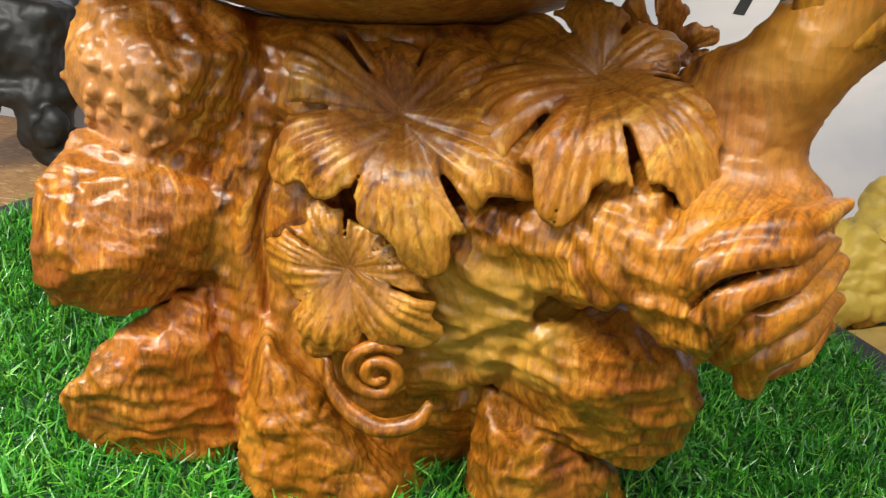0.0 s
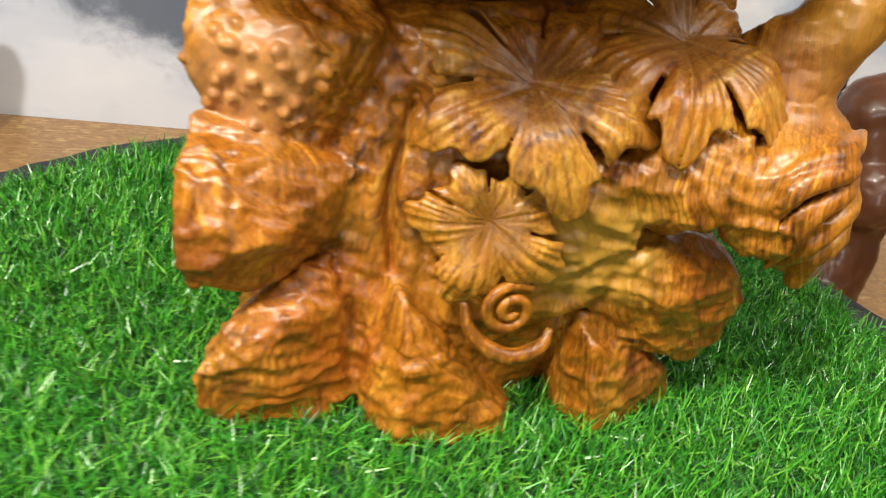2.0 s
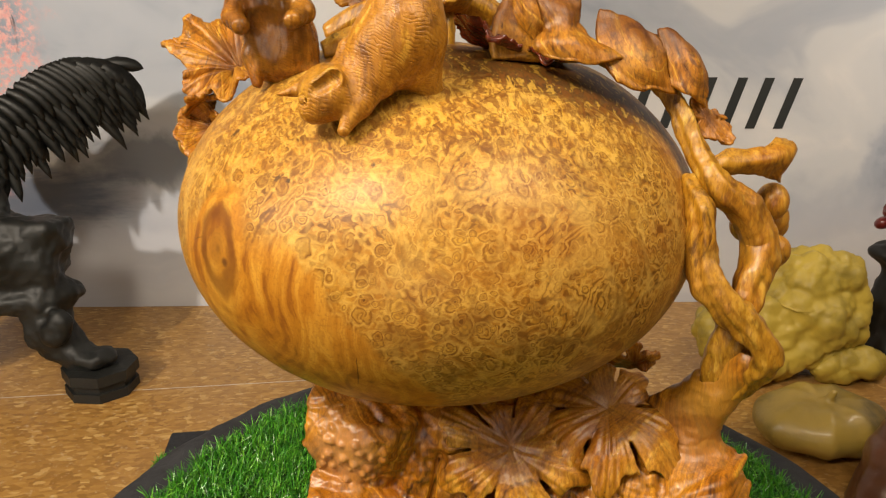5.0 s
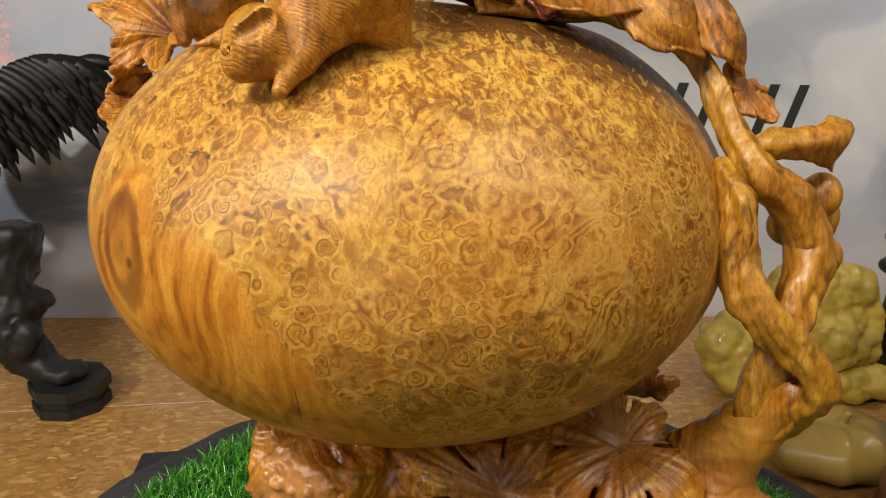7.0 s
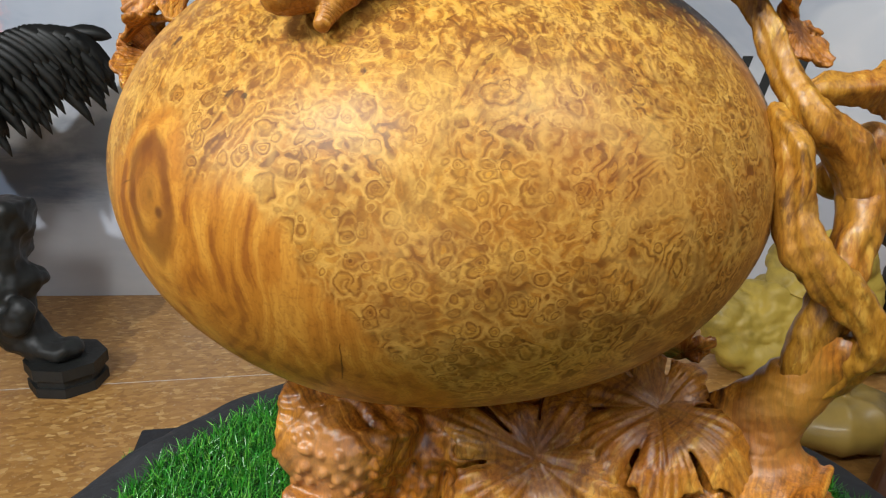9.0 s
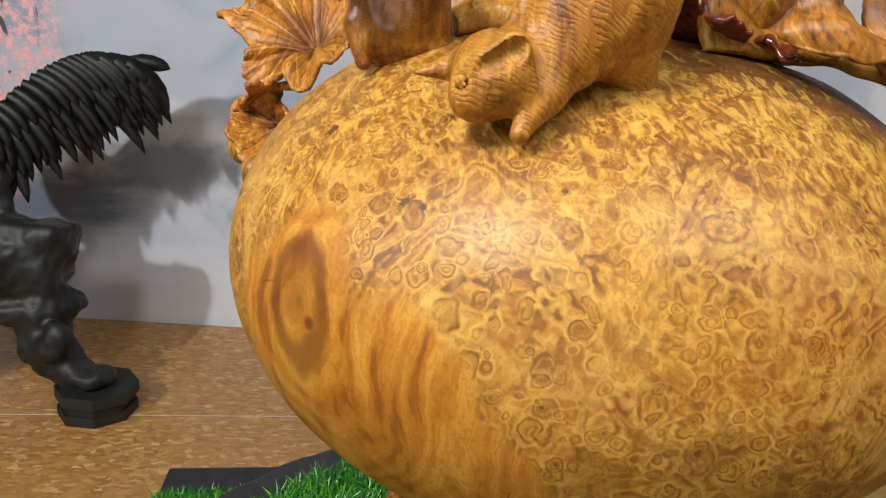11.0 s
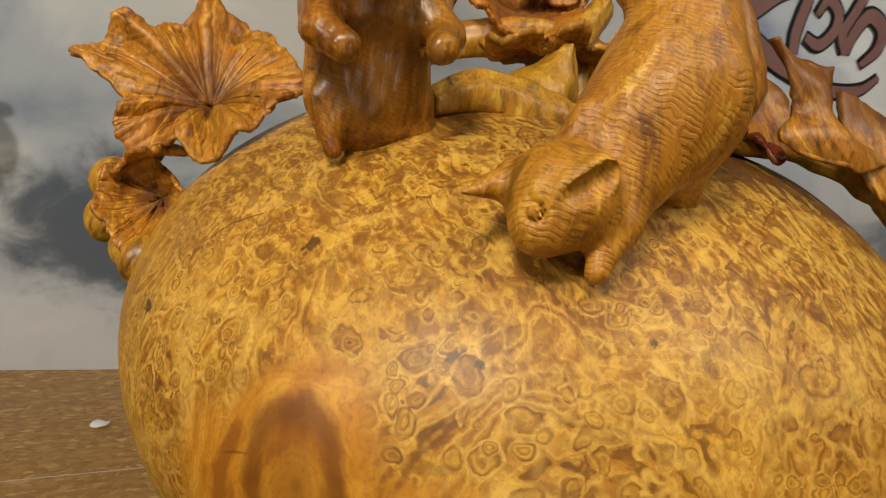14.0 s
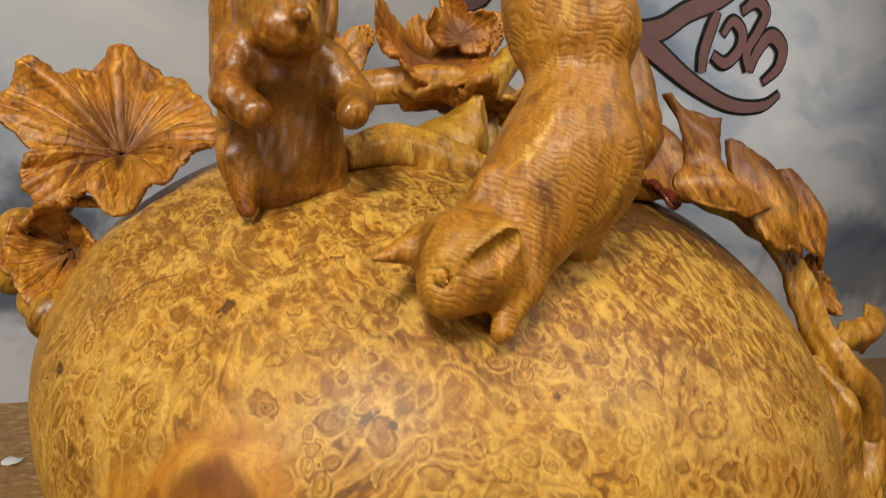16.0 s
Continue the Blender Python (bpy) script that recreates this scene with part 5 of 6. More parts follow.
sheet([[(0.003, 0.497, 0.818), (0.030, 0.503, 0.806), (0.062, 0.496, 0.803)], [(0.016, 0.493, 0.793), (0.036, 0.483, 0.790), (0.056, 0.492, 0.786)], [(0.018, 0.488, 0.775), (0.038, 0.473, 0.772), (0.054, 0.488, 0.772)], [(0.008, 0.480, 0.757), (0.040, 0.456, 0.756), (0.078, 0.472, 0.757)], [(0.015, 0.472, 0.744), (0.050, 0.454, 0.738), (0.098, 0.464, 0.744)]], TOPLEAF, "upright twisted wooden leaf on the vine", seed=27)
sheet([[(0.082, 0.505, 0.792), (0.108, 0.500, 0.782), (0.140, 0.486, 0.768)], [(0.078, 0.490, 0.768), (0.112, 0.474, 0.760), (0.148, 0.478, 0.748)], [(0.076, 0.478, 0.750), (0.112, 0.460, 0.735), (0.152, 0.472, 0.728)], [(0.090, 0.454, 0.722), (0.120, 0.462, 0.712), (0.160, 0.470, 0.706)]], TOPLEAF, "draped wooden leaf on the vine", seed=29)
sheet([[(0.146, 0.494, 0.772), (0.172, 0.492, 0.765), (0.196, 0.496, 0.742)], [(0.150, 0.482, 0.742), (0.178, 0.470, 0.738), (0.200, 0.484, 0.726)], [(0.156, 0.474, 0.712), (0.178, 0.464, 0.706), (0.196, 0.474, 0.694)]], TOPLEAF, seed=38)
leaf((0.205, 0.478, 0.682), [(0.182, 0.475, 0.702), (0.218, 0.475, 0.69), (0.232, 0.465, 0.655), (0.20, 0.465, 0.66)], TOPLEAF, **CROWN_LEAF, seed=31, wave=0.0068, curl=-0.20, facing=(0, -1, 0.3))
sheet([[(0.190, 0.448, 0.642), (0.194, 0.442, 0.634), (0.200, 0.448, 0.626)], [(0.244, 0.458, 0.650), (0.248, 0.447, 0.636), (0.246, 0.454, 0.622)], [(0.272, 0.468, 0.655), (0.278, 0.452, 0.640), (0.274, 0.462, 0.615)], [(0.300, 0.480, 0.656), (0.308, 0.462, 0.640), (0.300, 0.470, 0.610)]], VINE, "curled wooden leaf beside the hanging grapes", seed=32, thick=0.0045, ruffle=0.006)
leaf((0.02, 0.57, 0.742), [(-0.075, 0.510, 0.752), (-0.035, 0.495, 0.735), (0.035, 0.490, 0.735), (0.080, 0.54, 0.748), (0.02, 0.62, 0.75)], REDWOOD, "dark red polished leaf at the stem", wide=0.40, tip=0.12, tooth=0.10, seed=33, wave=0.0104, curl=-0.40, facing=(0, -0.4, 1))
sheet([[(0.002, 0.562, 0.842), (0.022, 0.552, 0.848), (0.044, 0.566, 0.836)], [(-0.004, 0.552, 0.812), (0.020, 0.532, 0.815), (0.050, 0.552, 0.808)], [(0.000, 0.545, 0.785), (0.022, 0.524, 0.782), (0.052, 0.542, 0.784)], [(0.010, 0.545, 0.764), (0.025, 0.530, 0.756), (0.045, 0.540, 0.762)]], TOPLEAF, seed=34)
sheet([[(-0.012, 0.548, 0.800), (0.020, 0.562, 0.795), (0.070, 0.560, 0.790)], [(-0.025, 0.528, 0.765), (0.020, 0.540, 0.765), (0.075, 0.535, 0.766)], [(-0.030, 0.512, 0.742), (0.020, 0.512, 0.738), (0.085, 0.512, 0.742)]], TOPLEAF, seed=36, thick=0.012)


def grapes(centres, r):
    for i, c in enumerate(centres):
        bm = bmesh.new()
        bmesh.ops.create_uvsphere(bm, u_segments=24, v_segments=16, radius=1, matrix=Matrix.LocRotScale(c, Euler((0.3 * i, 0.2 * i, 0)), (r * (0.92 + 0.05 * (i % 4)), r, r * 1.1)))
        part("grape", bm, VINE, carving)


grapes([(0.302, 0.485, 0.583), (0.318, 0.505, 0.556), (0.312, 0.485, 0.522), (0.290, 0.505, 0.548), (0.335, 0.53, 0.54)], 0.020)
grapes([(-0.393, 0.778, 0.606), (-0.368, 0.705, 0.592), (-0.388, 0.772, 0.640), (-0.372, 0.745, 0.590)], 0.0185)
rosette((-0.352, 0.738, 0.634), [(-0.396, 0.744, 0.656), (-0.376, 0.734, 0.670), (-0.346, 0.722, 0.656), (-0.336, 0.706, 0.630), (-0.346, 0.692, 0.606), (-0.370, 0.690, 0.602), (-0.392, 0.712, 0.610), (-0.402, 0.732, 0.632)], TOPLEAF, "open wooden husk round the hanging grapes", pleats=5, depth=0.007, sag=-0.004, seed=8)


def climber(p):
    """The squirrel that stoops with its head down on the gourd."""
    head = egg(p, (-0.199, 0.419, 0.715), (0.0275, 0.029, 0.026), (0, 20, 0))
    head = blend(head, egg(p, (-0.214, 0.411, 0.700), (0.013, 0.013, 0.012)), 0.012)
    head = blend(head, limb(p, (-0.218, 0.436, 0.718), (-0.246, 0.430, 0.712), 0.010, 0.0015), 0.008)
    head = blend(head, limb(p, (-0.186, 0.436, 0.736), (-0.184, 0.434, 0.755), 0.012, 0.006), 0.008)
    head = blend(head, limb(p, (-0.209, 0.400, 0.722), (-0.194, 0.398, 0.731), 0.0085, 0.0092), 0.004)
    head = carve(head, limb(p, (-0.212, 0.391, 0.720), (-0.194, 0.390, 0.731), 0.0056, 0.0078), 0.0015)
    head = carve(head, egg(p, (-0.2238, 0.4026, 0.7106), (0.0066, 0.0052, 0.0052)), 0.002)
    head = blend(head, egg(p, (-0.2229, 0.4039, 0.7102), (0.0037, 0.0033, 0.0032)), 0.0008)
    d = limb(p, (-0.178, 0.428, 0.724), (-0.152, 0.434, 0.746), 0.020, 0.029)
    d = blend(d, limb(p, (-0.146, 0.434, 0.752), (-0.130, 0.436, 0.770), 0.031, 0.036), 0.02)
    d = blend(d, limb(p, (-0.130, 0.436, 0.770), (-0.124, 0.444, 0.802), 0.036, 0.030), 0.02)
    d = blend(d, limb(p, (-0.124, 0.458, 0.838), (-0.130, 0.464, 0.852), 0.037, 0.036), 0.008)
    d = blend(d, limb(p, (-0.152, 0.428, 0.736), (-0.172, 0.408, 0.706), 0.022, 0.0125), 0.014)
    d = blend(d, limb(p, (-0.172, 0.408, 0.706), (-0.187, 0.397, 0.684), 0.0110, 0.0062), 0.006)
    d = blend(d, limb(p, (-0.122, 0.440, 0.756), (-0.104, 0.446, 0.715), 0.026, 0.015), 0.02)
    for a in (-0.0022, 0.0022):
        d = carve(d, limb(p, (-0.1885 + a, 0.388, 0.690), (-0.190 + a, 0.390, 0.676), 0.0009, 0.0012), 0.001)
    return blend(d, head, 0.007)


def sitter(p):
    """The squirrel that sits upright with both fists raised."""
    d = egg(p, (-0.250, 0.572, 0.752), (0.040, 0.036, 0.048))
    d = blend(d, egg(p, (-0.262, 0.560, 0.790), (0.033, 0.030, 0.032)), 0.018)
    d = blend(d, egg(p, (-0.266, 0.548, 0.832), (0.027, 0.030, 0.033)), 0.010)
    d = blend(d, egg(p, (-0.268, 0.522, 0.816), (0.017, 0.015, 0.014)), 0.012)
    d = blend(d, limb(p, (-0.288, 0.550, 0.798), (-0.294, 0.532, 0.778), 0.014, 0.011), 0.010)
    d = blend(d, limb(p, (-0.294, 0.532, 0.778), (-0.285, 0.514, 0.770), 0.010, 0.0095), 0.006)
    d = blend(d, limb(p, (-0.234, 0.547, 0.800), (-0.222, 0.528, 0.784), 0.015, 0.011), 0.010)
    d = blend(d, limb(p, (-0.222, 0.528, 0.784), (-0.233, 0.505, 0.776), 0.010, 0.0095), 0.006)
    d = blend(d, limb(p, (-0.280, 0.560, 0.738), (-0.275, 0.548, 0.711), 0.012, 0.0062), 0.008)
    d = blend(d, limb(p, (-0.224, 0.562, 0.738), (-0.214, 0.553, 0.712), 0.015, 0.0070), 0.008)
    d = blend(d, limb(p, (-0.268, 0.595, 0.79), (-0.276, 0.600, 0.86), 0.024, 0.020), 0.015)
    d = blend(d, limb(p, (-0.232, 0.572, 0.82), (-0.226, 0.578, 0.86), 0.010, 0.006), 0.008)
    d = carve(d, egg(p, (-0.262, 0.532, 0.760), (0.020, 0.008, 0.026)), 0.006)
    d = carve(d, limb(p, (-0.285, 0.512, 0.810), (-0.268, 0.505, 0.805), 0.0032, 0.0036), 0.0015)
    d = carve(d, limb(p, (-0.268, 0.505, 0.805), (-0.251, 0.511, 0.810), 0.0036, 0.0032), 0.0015)
    d = blend(d, egg(p, (-0.268, 0.506, 0.824), (0.006, 0.005, 0.005)), 0.003)
    for x, y, z in ((-0.285, 0.505, 0.770), (-0.233, 0.496, 0.776)):
        for a in (-0.0035, 0.0, 0.0035):
            d = carve(d, limb(p, (x + a, y, z + 0.003), (x + a, y + 0.001, z - 0.008), 0.0010, 0.0013), 0.001)
    for x in (-0.281, -0.253):
        d = carve(d, egg(p, (x, 0.520, 0.838), (0.0058, 0.0045, 0.0045)), 0.002)
        d = blend(d, egg(p, (x, 0.523, 0.838), (0.0042, 0.0045, 0.0040)), 0.001)
    return d


def animal(fn, lo, hi, label, tufts, material):
    v, q = skin(fn, lo, hi, 0.0020, 4)
    n = slope(fn, v, 0.001)
    d = 0.0006 * vnoise(v * [1, 1, 0.35], 260, tufts) + 0.0006 * vnoise(v, 70, tufts + 1)
    return put("squirrel", mesh_of("squirrel", v + n * d[:, None], q), material, carving, label)


animal(climber, (-0.255, 0.36, 0.66), (-0.04, 0.53, 0.90), "carved wooden squirrel stooping head-down on the gourd", 71, FUR)
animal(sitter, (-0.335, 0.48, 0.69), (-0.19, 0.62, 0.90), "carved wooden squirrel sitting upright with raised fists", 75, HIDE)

# ---- what stands behind ----


def lump(name, fn, lo, hi, h, material, label, category, rough_amp=0.02, seed=0, facet=0.08):
    v, q = skin(fn, lo, hi, h)
    n = slope(fn, v, h)
    d = rough_amp * vnoise(v, 7, seed) + rough_amp * 0.9 * (0.4 - cells(v, facet, seed + 3) ** 2) + rough_amp * 0.3 * (0.4 - cells(v, facet * 0.4, seed + 5) ** 2)
    return tagged(put(name, mesh_of(name, v + n * d[:, None], q), material), label, category)


ROCK_TOP = hull_faces([(-2.0, 2.60, -0.03), (-1.30, 2.66, -0.04), (-1.27, 2.80, -0.06), (-2.0, 2.95, -0.03), (-1.34, 2.64, -0.30), (-1.42, 2.60, -0.22), (-2.0, 2.60, -0.38), (-2.0, 2.95, -0.38), (-1.36, 2.90, -0.30), (-1.60, 2.55, -0.15)])


def eagle_form(p):
    d = hewn(p, ROCK_TOP, 0.008)
    d = blend(d, egg(p, (-1.50, 2.74, -0.36), (0.24, 0.16, 0.07)), 0.02)
    d = blend(d, limb(p, (-1.40, 2.72, -0.36), (-1.385, 2.68, -0.50), 0.105, 0.085), 0.03)
    d = blend(d, limb(p, (-1.39, 2.68, -0.52), (-1.26, 2.66, -0.64), 0.090, 0.075), 0.015)
    d = blend(d, egg(p, (-1.33, 2.60, -0.46), (0.055, 0.05, 0.08), (0, 20, 0)), 0.012)
    d = blend(d, egg(p, (-1.21, 2.64, -0.615), (0.085, 0.08, 0.045)), 0.012)
    d = blend(d, limb(p, (-1.75, 2.8, -0.45), (-1.9, 2.8, -0.72), 0.12, 0.10), 0.05)
    d = carve(d, limb(p, (-1.47, 2.56, -0.52), (-1.36, 2.58, -0.40), 0.030, 0.022), 0.01)
    d = blend(d, limb(p, (-1.55, 2.80, -0.08), (-1.57, 2.82, 0.10), 0.030, 0.055), 0.03)
    d = blend(d, limb(p, (-1.66, 2.82, -0.08), (-1.70, 2.84, 0.10), 0.030, 0.055), 0.03)
    d = blend(d, egg(p, (-1.70, 2.86, 0.22), (0.15, 0.13, 0.22), (0, -25, 0)), 0.05)
    d = blend(d, limb(p, (-1.60, 2.90, 0.24), (-1.40, 2.92, 0.43), 0.065, 0.05), 0.04)
    d = blend(d, limb(p, (-1.40, 2.92, 0.43), (-1.20, 2.94, 0.50), 0.05, 0.03), 0.03)
    return np.maximum(d, FLOOR + 0.001 - p[:, 2])


def eagle():
    """The dark bird on its rock, one mesh: body skin, stepped foot block and rows of curved wing feathers."""
    v, q = skin(eagle_form, (-2.1, 2.45, -0.8), (-0.95, 3.1, 0.75), 0.012)
    n = slope(eagle_form, v, 0.01)
    d = 0.012 * vnoise(v, 14, 3) + 0.018 * (cells(v, 0.075, 5) ** 2 - 0.3) + 0.006 * vnoise(v, 45, 6)
    verts, faces = [v + n * d[:, None]], [tuple(f) for f in q]
    count = len(v)
    for z0, z1, r in [(-0.774, -0.735, 0.145), (-0.7355, -0.700, 0.132), (-0.7005, -0.655, 0.150)]:
        ring = [(-1.205 + r * math.cos(a), 2.66 + r * math.sin(a)) for a in np.arange(8) * math.pi / 4 + 0.2]
        vs = [(x, y, z0) for x, y in ring] + [(x, y, z1) for x, y in ring]
        for f in [(i, (i + 1) % 8, 8 + (i + 1) % 8, 8 + i) for i in range(8)] + [tuple(range(8, 16)), tuple(reversed(range(8)))]:
            verts.append(np.array([vs[i] for i in f]))
            faces.append(tuple(range(count, count + len(f))))
            count += len(f)
    rng = np.random.default_rng(4)
    lead = spline([(-1.68, 2.84, 0.17), (-1.56, 2.84, 0.33), (-1.42, 2.86, 0.47), (-1.28, 2.89, 0.55), (-1.17, 2.92, 0.56), (-1.10, 2.94, 0.545)], 20)
    ends = spline([(-1.66, 2.82, -0.08), (-1.52, 2.84, 0.03), (-1.34, 2.87, 0.14), (-1.16, 2.91, 0.22), (-1.02, 2.95, 0.30), (-0.965, 2.97, 0.38)], 20)
    for row, (reach, m) in enumerate(((1.0, 34), (0.88, 32), (0.74, 30), (0.50, 28))):
        for i in range(m):
            s = (i + 0.5 * (row % 2)) / m
            a = lead[int(s * (len(lead) - 1))] + np.array([0, -0.020 * row, 0])
            b = ends[int((1 - (1 - s) ** 1.7) * (len(ends) - 1))] + np.array([0, -0.020 * row, 0])
            b = a + (b - a) * reach * (1 + rng.normal(0, 0.09))
            if row == 0 and i == m - 1:
                b = np.array([-0.97, 2.97, 0.525])
            ln = np.linalg.norm(b - a)
            mid = (a + b) / 2 + np.array([0.24 - 0.08 * s, -0.06, 0.15 - 0.05 * s]) * ln * (1 + 0.15 * rng.normal())
            wd = (0.026, 0.026, 0.025, 0.022)[row] * (1 + 0.25 * rng.random())
            g = []
            for t, w in ((0, 0.6), (0.25, 1.0), (0.5, 1.0), (0.72, 0.85), (0.88, 0.5), (1.0, 0.05)):
                c = a * (1 - t) ** 2 + 2 * mid * t * (1 - t) + b * t * t
                way = (mid - a) * (1 - t) + (b - mid) * t
                side = np.array([-way[2], 0, way[0]]) / (np.hypot(way[0], way[2]) + 1e-9)
                g += [c - side * wd * w, c + np.array([0, -0.014 * w, 0]), c + side * wd * w, c + np.array([0, 0.006, 0])]
            verts.append(np.array(g))
            for k in range(5):
                faces += [(count + 4 * k + j, count + 4 * k + (j + 1) % 4, count + 4 * k + 4 + (j + 1) % 4, count + 4 * k + 4 + j) for j in range(4)]
            faces.append(tuple(count + 20 + j for j in range(4)))
            count += len(g)
    me = mesh_list("eagle_statue", np.concatenate(verts), [tuple(int(i) for i in f) for f in faces], True)
    return tagged(put("eagle_statue", me, BLACKWOOD), "black lacquered wooden eagle statue with spread wing on a rock", "statue")


eagle()


def boulder_low(p):
    """A squat, ribbed stone with a hollow round its stalk."""
    c = np.array([1.585, 1.90, FLOOR + 0.10])
    ang = np.arctan2(p[:, 1] - c[1], p[:, 0] - c[0])
    d = egg(p, c, (0.26, 0.20, 0.120)) + 0.012 * np.abs(np.sin(3.5 * ang + 0.6))
    d = carve(d, egg(p, c + [0.0, -0.01, 0.135], (0.10, 0.08, 0.045)), 0.05)
    d = blend(d, limb(p, c + [0.0, -0.01, 0.07], c + [0.015, -0.03, 0.135], 0.016, 0.012), 0.02)
    return np.maximum(d, FLOOR + 0.001 - p[:, 2])


def boulder_tall(p):
    d = egg(p, (1.78, 2.5, -0.58), (0.26, 0.2, 0.18))
    d = blend(d, egg(p, (1.62, 2.45, -0.62), (0.22, 0.16, 0.13)), 0.05)
    d = blend(d, egg(p, (1.50, 2.50, -0.56), (0.13, 0.13, 0.10)), 0.03)
    d = blend(d, egg(p, (1.93, 2.45, -0.50), (0.19, 0.17, 0.16)), 0.04)
    d = blend(d, egg(p, (1.84, 2.48, -0.34), (0.17, 0.15, 0.15)), 0.04)
    d = blend(d, egg(p, (1.95, 2.46, -0.36), (0.15, 0.14, 0.12)), 0.03)
    d = blend(d, egg(p, (2.02, 2.38, -0.70), (0.15, 0.13, 0.08)), 0.03)
    return np.maximum(d, FLOOR + 0.001 - p[:, 2])


lump("stone_carving", boulder_low, (1.25, 1.62, -0.8), (1.92, 2.16, -0.5), 0.011, YELLOW_DARK, "squat ribbed olive-brown carved pumpkin on the floor", "stone", 0.006, 3, 0.2)
lump("rock_carving", boulder_tall, (1.25, 2.15, -0.8), (2.3, 2.8, -0.05), 0.012, YELLOW, "lumpy yellow carved rock standing on the floor", "rock carving", 0.055, 7, 0.085)


def trunk_form(p):
    d = limb(p, (1.60, 1.50, -0.78), (1.77, 1.60, -0.30), 0.15, 0.10)
    d = blend(d, limb(p, (1.72, 1.58, -0.32), (1.70, 1.6, 0.02), 0.10, 0.12), 0.05)
    d = blend(d, limb(p, (1.64, 1.5, -0.60), (1.50, 1.48, -0.74), 0.09, 0.06), 0.06)
    d = blend(d, egg(p, (1.68, 1.50, -0.20), (0.10, 0.09, 0.11)), 0.03)
    return np.maximum(d, FLOOR + 0.001 - p[:, 2])


lump("root_carving", trunk_form, (1.34, 1.2, -0.8), (2.04, 1.95, 0.3), 0.012, BROWN, "dark brown carved root sculpture standing on the floor", "wood carving", 0.02, 13, 0.09)
flowers = thing("flower_carving", 2.44, 2.58, FLOOR, "black carved stand with dark red carved blossoms", "wood carving")


def stand_form(p):
    d = limb(p, (2.44, 2.58, -0.80), (2.42, 2.58, -0.35), 0.13, 0.09)
    d = blend(d, egg(p, (2.42, 2.58, -0.27), (0.17, 0.14, 0.07)), 0.04)
    return np.maximum(d, FLOOR + 0.001 - p[:, 2])


v, q = skin(stand_form, (2.15, 2.35, -0.8), (2.7, 2.8, -0.1), 0.012)
put("stand", mesh_of("stand", v + slope(stand_form, v, 0.01) * (0.02 * vnoise(v, 16, 8))[:, None], q), BLACKWOOD, flowers)
rng = np.random.default_rng(12)
for i in range(80):
    a, b = rng.uniform(0, 2 * math.pi), rng.uniform(-0.3, 1)
    r = 0.12 * (1 - 0.35 * b) * rng.uniform(0.5, 1)
    bm = bmesh.new()
    bmesh.ops.create_icosphere(bm, subdivisions=2, radius=1, matrix=Matrix.LocRotScale((2.42 + r * math.cos(a), 2.58 + r * math.sin(a), -0.10 + 0.13 * b), Euler((a, b, 0)), (0.040, 0.040, 0.030)))
    part("blossom", bm, RED if i % 3 else BLACKWOOD, flowers)

# painted marks on the mural wall: slanted bars, and a pink ornament with a dark outline


def flat_on_wall(bm, pts, out):
    vs = [bm.verts.new(wall_point(s, z, out)) for s, z in pts]
    back = [bm.verts.new(wall_point(s, z, 0.0005)) for s, z in pts]
    bm.faces.new(vs)
    k = len(vs)
    for i in range(k):
        bm.faces.new((vs[i], back[i], back[(i + 1) % k], vs[(i + 1) % k]))


sign = thing("wall_lettering", *wall_point(1.95, 0.33), "row of slanted dark painted bars on the mural", "lettering", kind="")
for s in (1.36, 1.52, 1.68, 1.84, 1.98, 2.13):
    bm = bmesh.new()
    flat_on_wall(bm, [(s - 0.055, 0.205), (s - 0.005, 0.205), (s + 0.065, 0.465), (s + 0.015, 0.465)], 0.003)
    part("bar", bm, INK, sign, smooth=False)
emblem = thing("painted_emblem", *wall_point(2.9, 1.1), "pink scrolled emblem with a dark outline painted on the mural", "emblem")


def ribbon(pts, widths, out, material, name):
    c = spline([(s, 0, z) for s, z in pts], 10)[:, [0, 2]]
    w = np.interp(np.linspace(0, 1, len(c)), np.linspace(0, 1, len(widths)), widths)
    t = np.gradient(c, axis=0)
    t /= np.linalg.norm(t, axis=1, keepdims=True) + 1e-9
    n = np.stack([-t[:, 1], t[:, 0]], -1)
    bm = bmesh.new()
    a = [bm.verts.new(wall_point(*(p + k * m), out)) for p, k, m in zip(c, n, w[:, None])]
    b = [bm.verts.new(wall_point(*(p - k * m), out)) for p, k, m in zip(c, n, w[:, None])]
    for i in range(len(a) - 1):
        bm.faces.new((a[i], a[i + 1], b[i + 1], b[i]))
    bmesh.ops.solidify(bm, geom=bm.faces[:], thickness=0.002)
    part(name, bm, material, emblem, smooth=False)


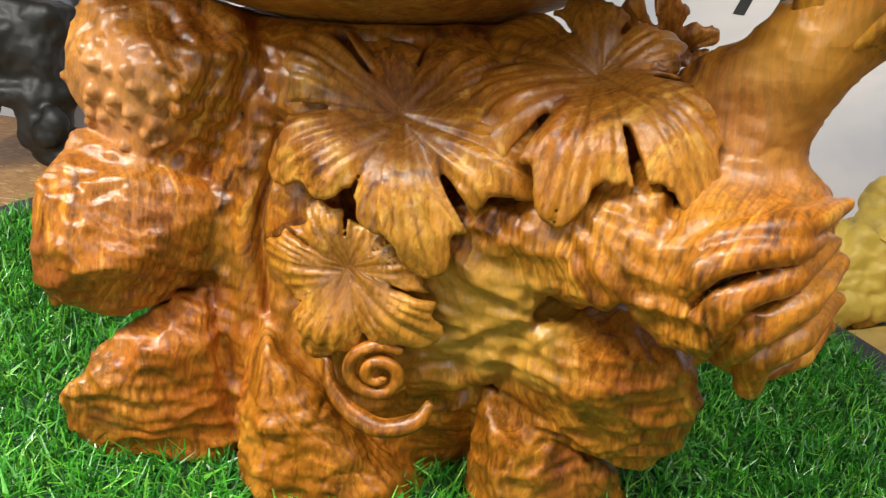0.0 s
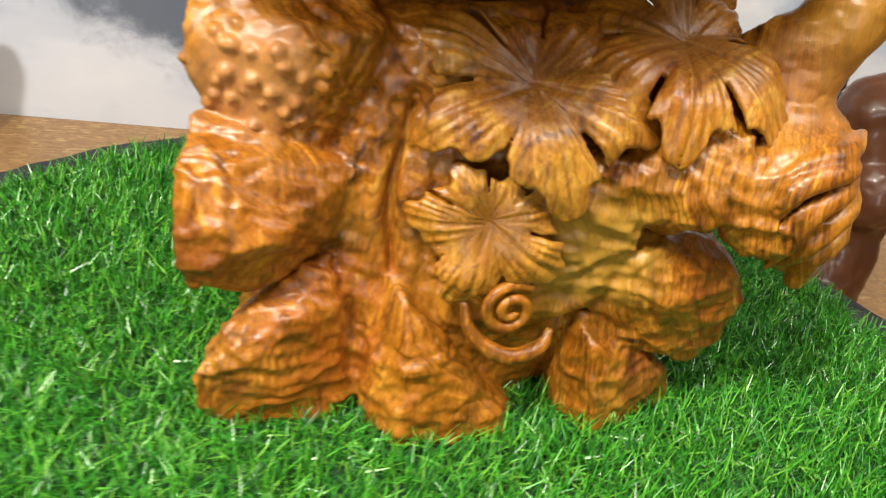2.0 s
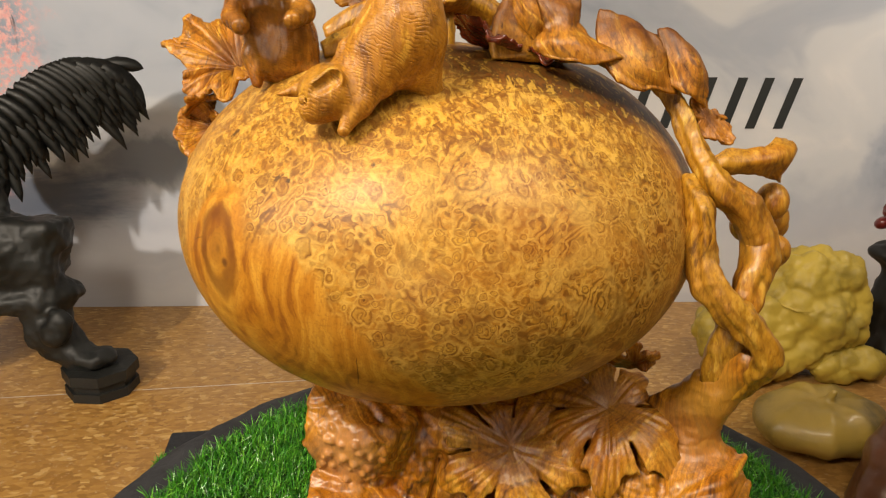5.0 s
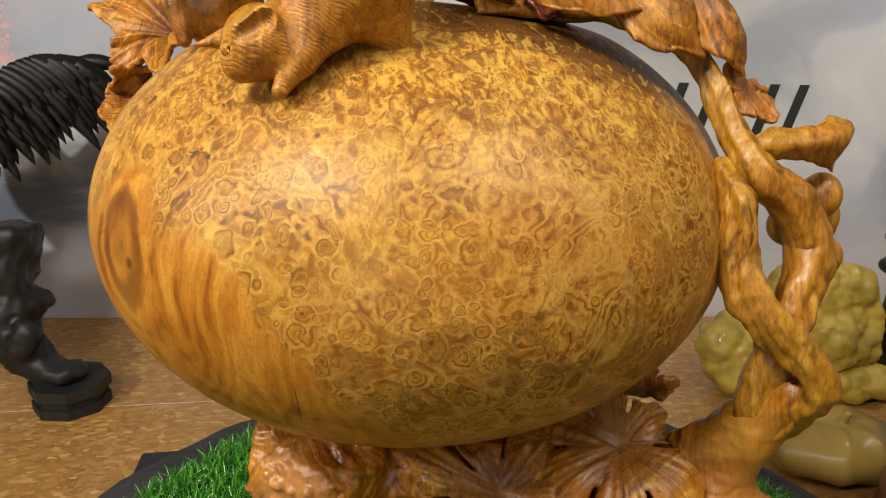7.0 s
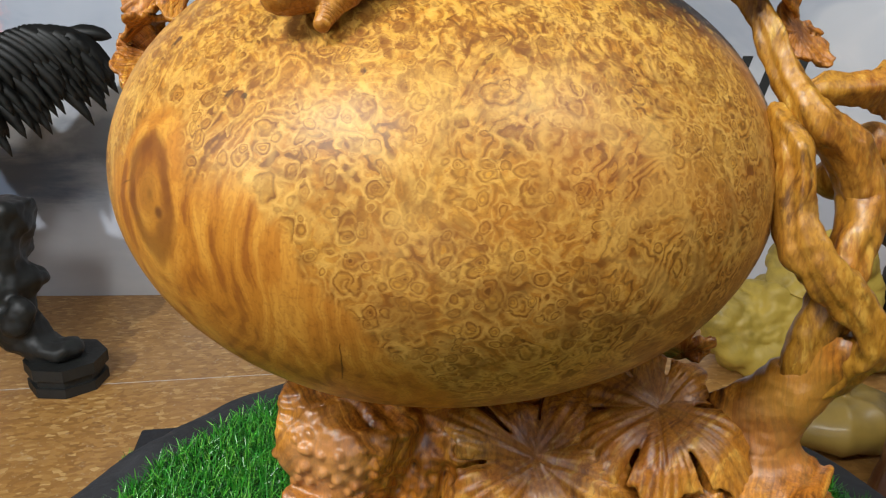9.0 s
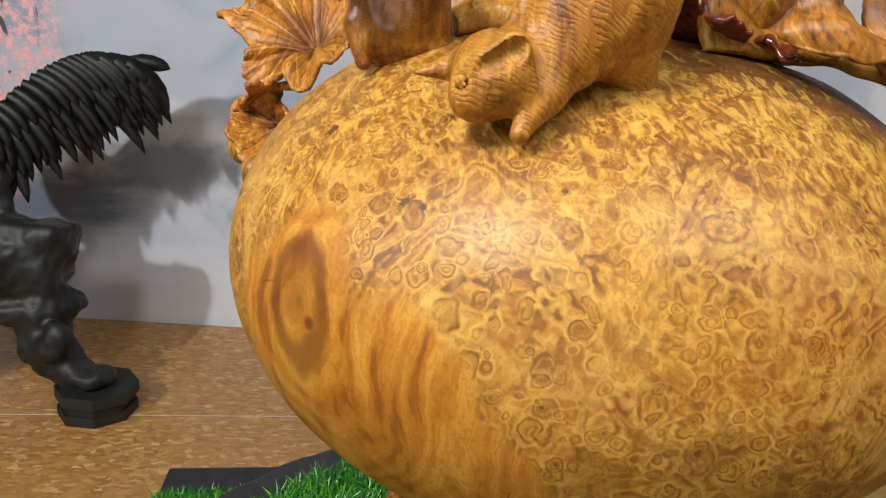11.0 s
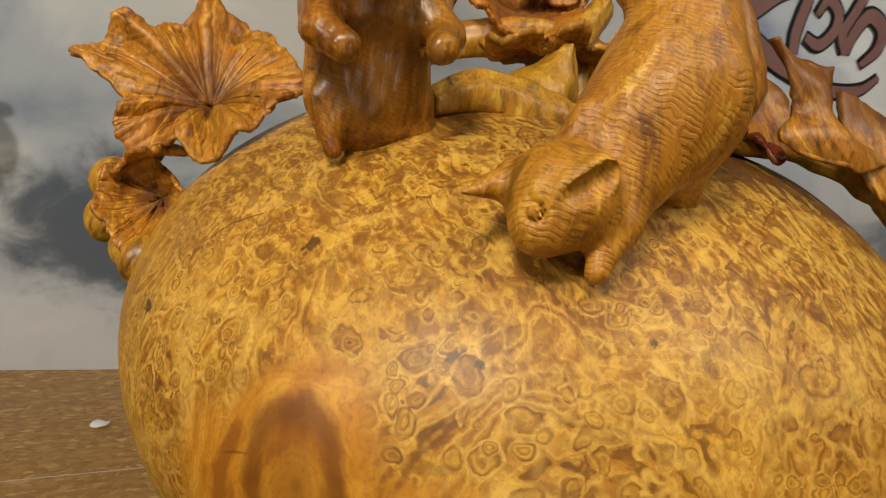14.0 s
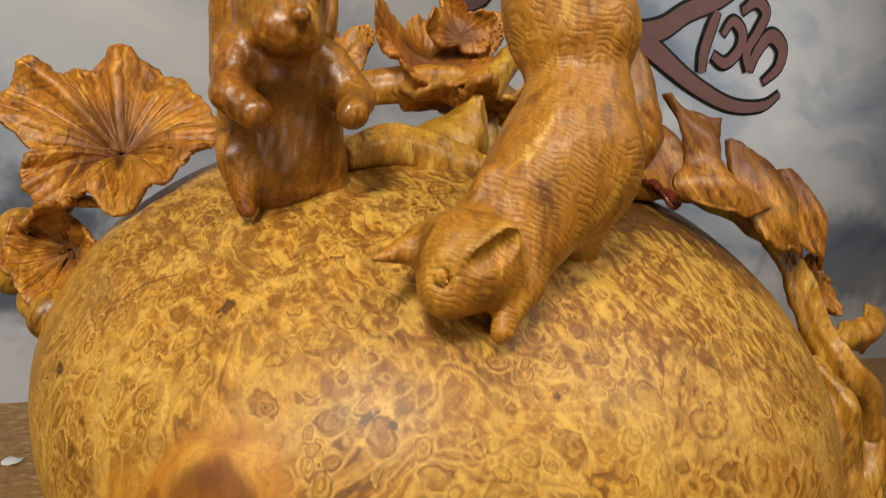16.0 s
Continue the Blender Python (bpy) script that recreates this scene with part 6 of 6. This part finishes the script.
SCROLLS = [
    ([(2.045, 1.437), (2.242, 1.360), (2.446, 1.279), (2.715, 1.161), (3.033, 1.025), (3.354, 0.945), (3.612, 0.969), (3.747, 1.062)], [0.042, 0.057, 0.062, 0.055, 0.044, 0.036, 0.029, 0.016]),
    ([(2.501, 1.228), (2.714, 1.287), (2.877, 1.406), (3.081, 1.510), (3.308, 1.677)], [0.052, 0.057, 0.052, 0.047, 0.036]),
    ([(3.069, 1.101), (3.056, 1.221), (3.079, 1.368), (3.099, 1.450)], [0.026, 0.034, 0.034, 0.023]),
    ([(3.127, 1.206), (3.236, 1.177), (3.323, 1.268), (3.316, 1.365), (3.226, 1.415), (3.171, 1.329)], [0.021, 0.031, 0.034, 0.031, 0.026, 0.018]),
    ([(3.279, 1.481), (3.378, 1.550), (3.470, 1.501), (3.439, 1.391), (3.385, 1.264), (3.438, 1.159)], [0.023, 0.031, 0.031, 0.031, 0.031, 0.026]),
    ([(3.438, 1.159), (3.467, 1.277), (3.548, 1.382), (3.663, 1.333), (3.673, 1.219), (3.571, 1.109)], [0.026, 0.034, 0.039, 0.039, 0.034, 0.018]),
    ([(1.400, 1.236), (1.472, 1.202), (1.581, 1.259), (1.627, 1.357)], [0.021, 0.036, 0.036, 0.021]),
]
for i, (pts, w) in enumerate(SCROLLS):
    ribbon(pts, [k + 0.018 for k in w], 0.003 + 0.0012 * i, INK, "outline")
for i, (pts, w) in enumerate(SCROLLS):
    ribbon(pts, w, 0.013 + 0.0012 * i, PINK, "scroll")

# litter on the floor
for name, pts, rad, mat, label in (
        ("yellow_cable", [(-2.0, 2.45, FLOOR + 0.010), (-1.80, 2.50, FLOOR + 0.010), (-1.66, 2.62, FLOOR + 0.010), (-1.72, 2.74, FLOOR + 0.010), (-1.9, 2.76, FLOOR + 0.010)], 0.009, AMBER, "yellow plastic cable lying on the floor"),
        ("white_cable", [(-1.95, 2.05, FLOOR + 0.008), (-1.66, 2.12, FLOOR + 0.008), (-1.53, 2.28, FLOOR + 0.008), (-1.60, 2.42, FLOOR + 0.008), (-1.85, 2.44, FLOOR + 0.008)], 0.007, WHITE, "white plastic cable lying on the floor")):
    v, f = tube(pts, [rad, rad], 10, 10)
    tagged(put(name, mesh_list(name, v, f, True), mat), label, "cable")


def scrap(x, y, size, label, seed):
    bm = bmesh.new()
    bmesh.ops.create_icosphere(bm, subdivisions=2, radius=1, matrix=Matrix.LocRotScale((x, y, FLOOR + size * 0.3), None, (size, size * 0.6, size * 0.3)))
    for w in bm.verts:
        w.co += Vector((1, 1, 0.4)) * noise.noise(w.co * 60 + Vector((seed, 0, 0))) * size * 0.5
        w.co.z = max(w.co.z, FLOOR + 0.0005)
    tagged(part("paper_scrap", bm, WHITE, smooth=False), label, "litter")


scrap(-0.37, 2.95, 0.035, "crumpled white paper scrap on the floor", 1)
scrap(1.88, 1.98, 0.05, "torn white plastic scrap beside the stone", 5)
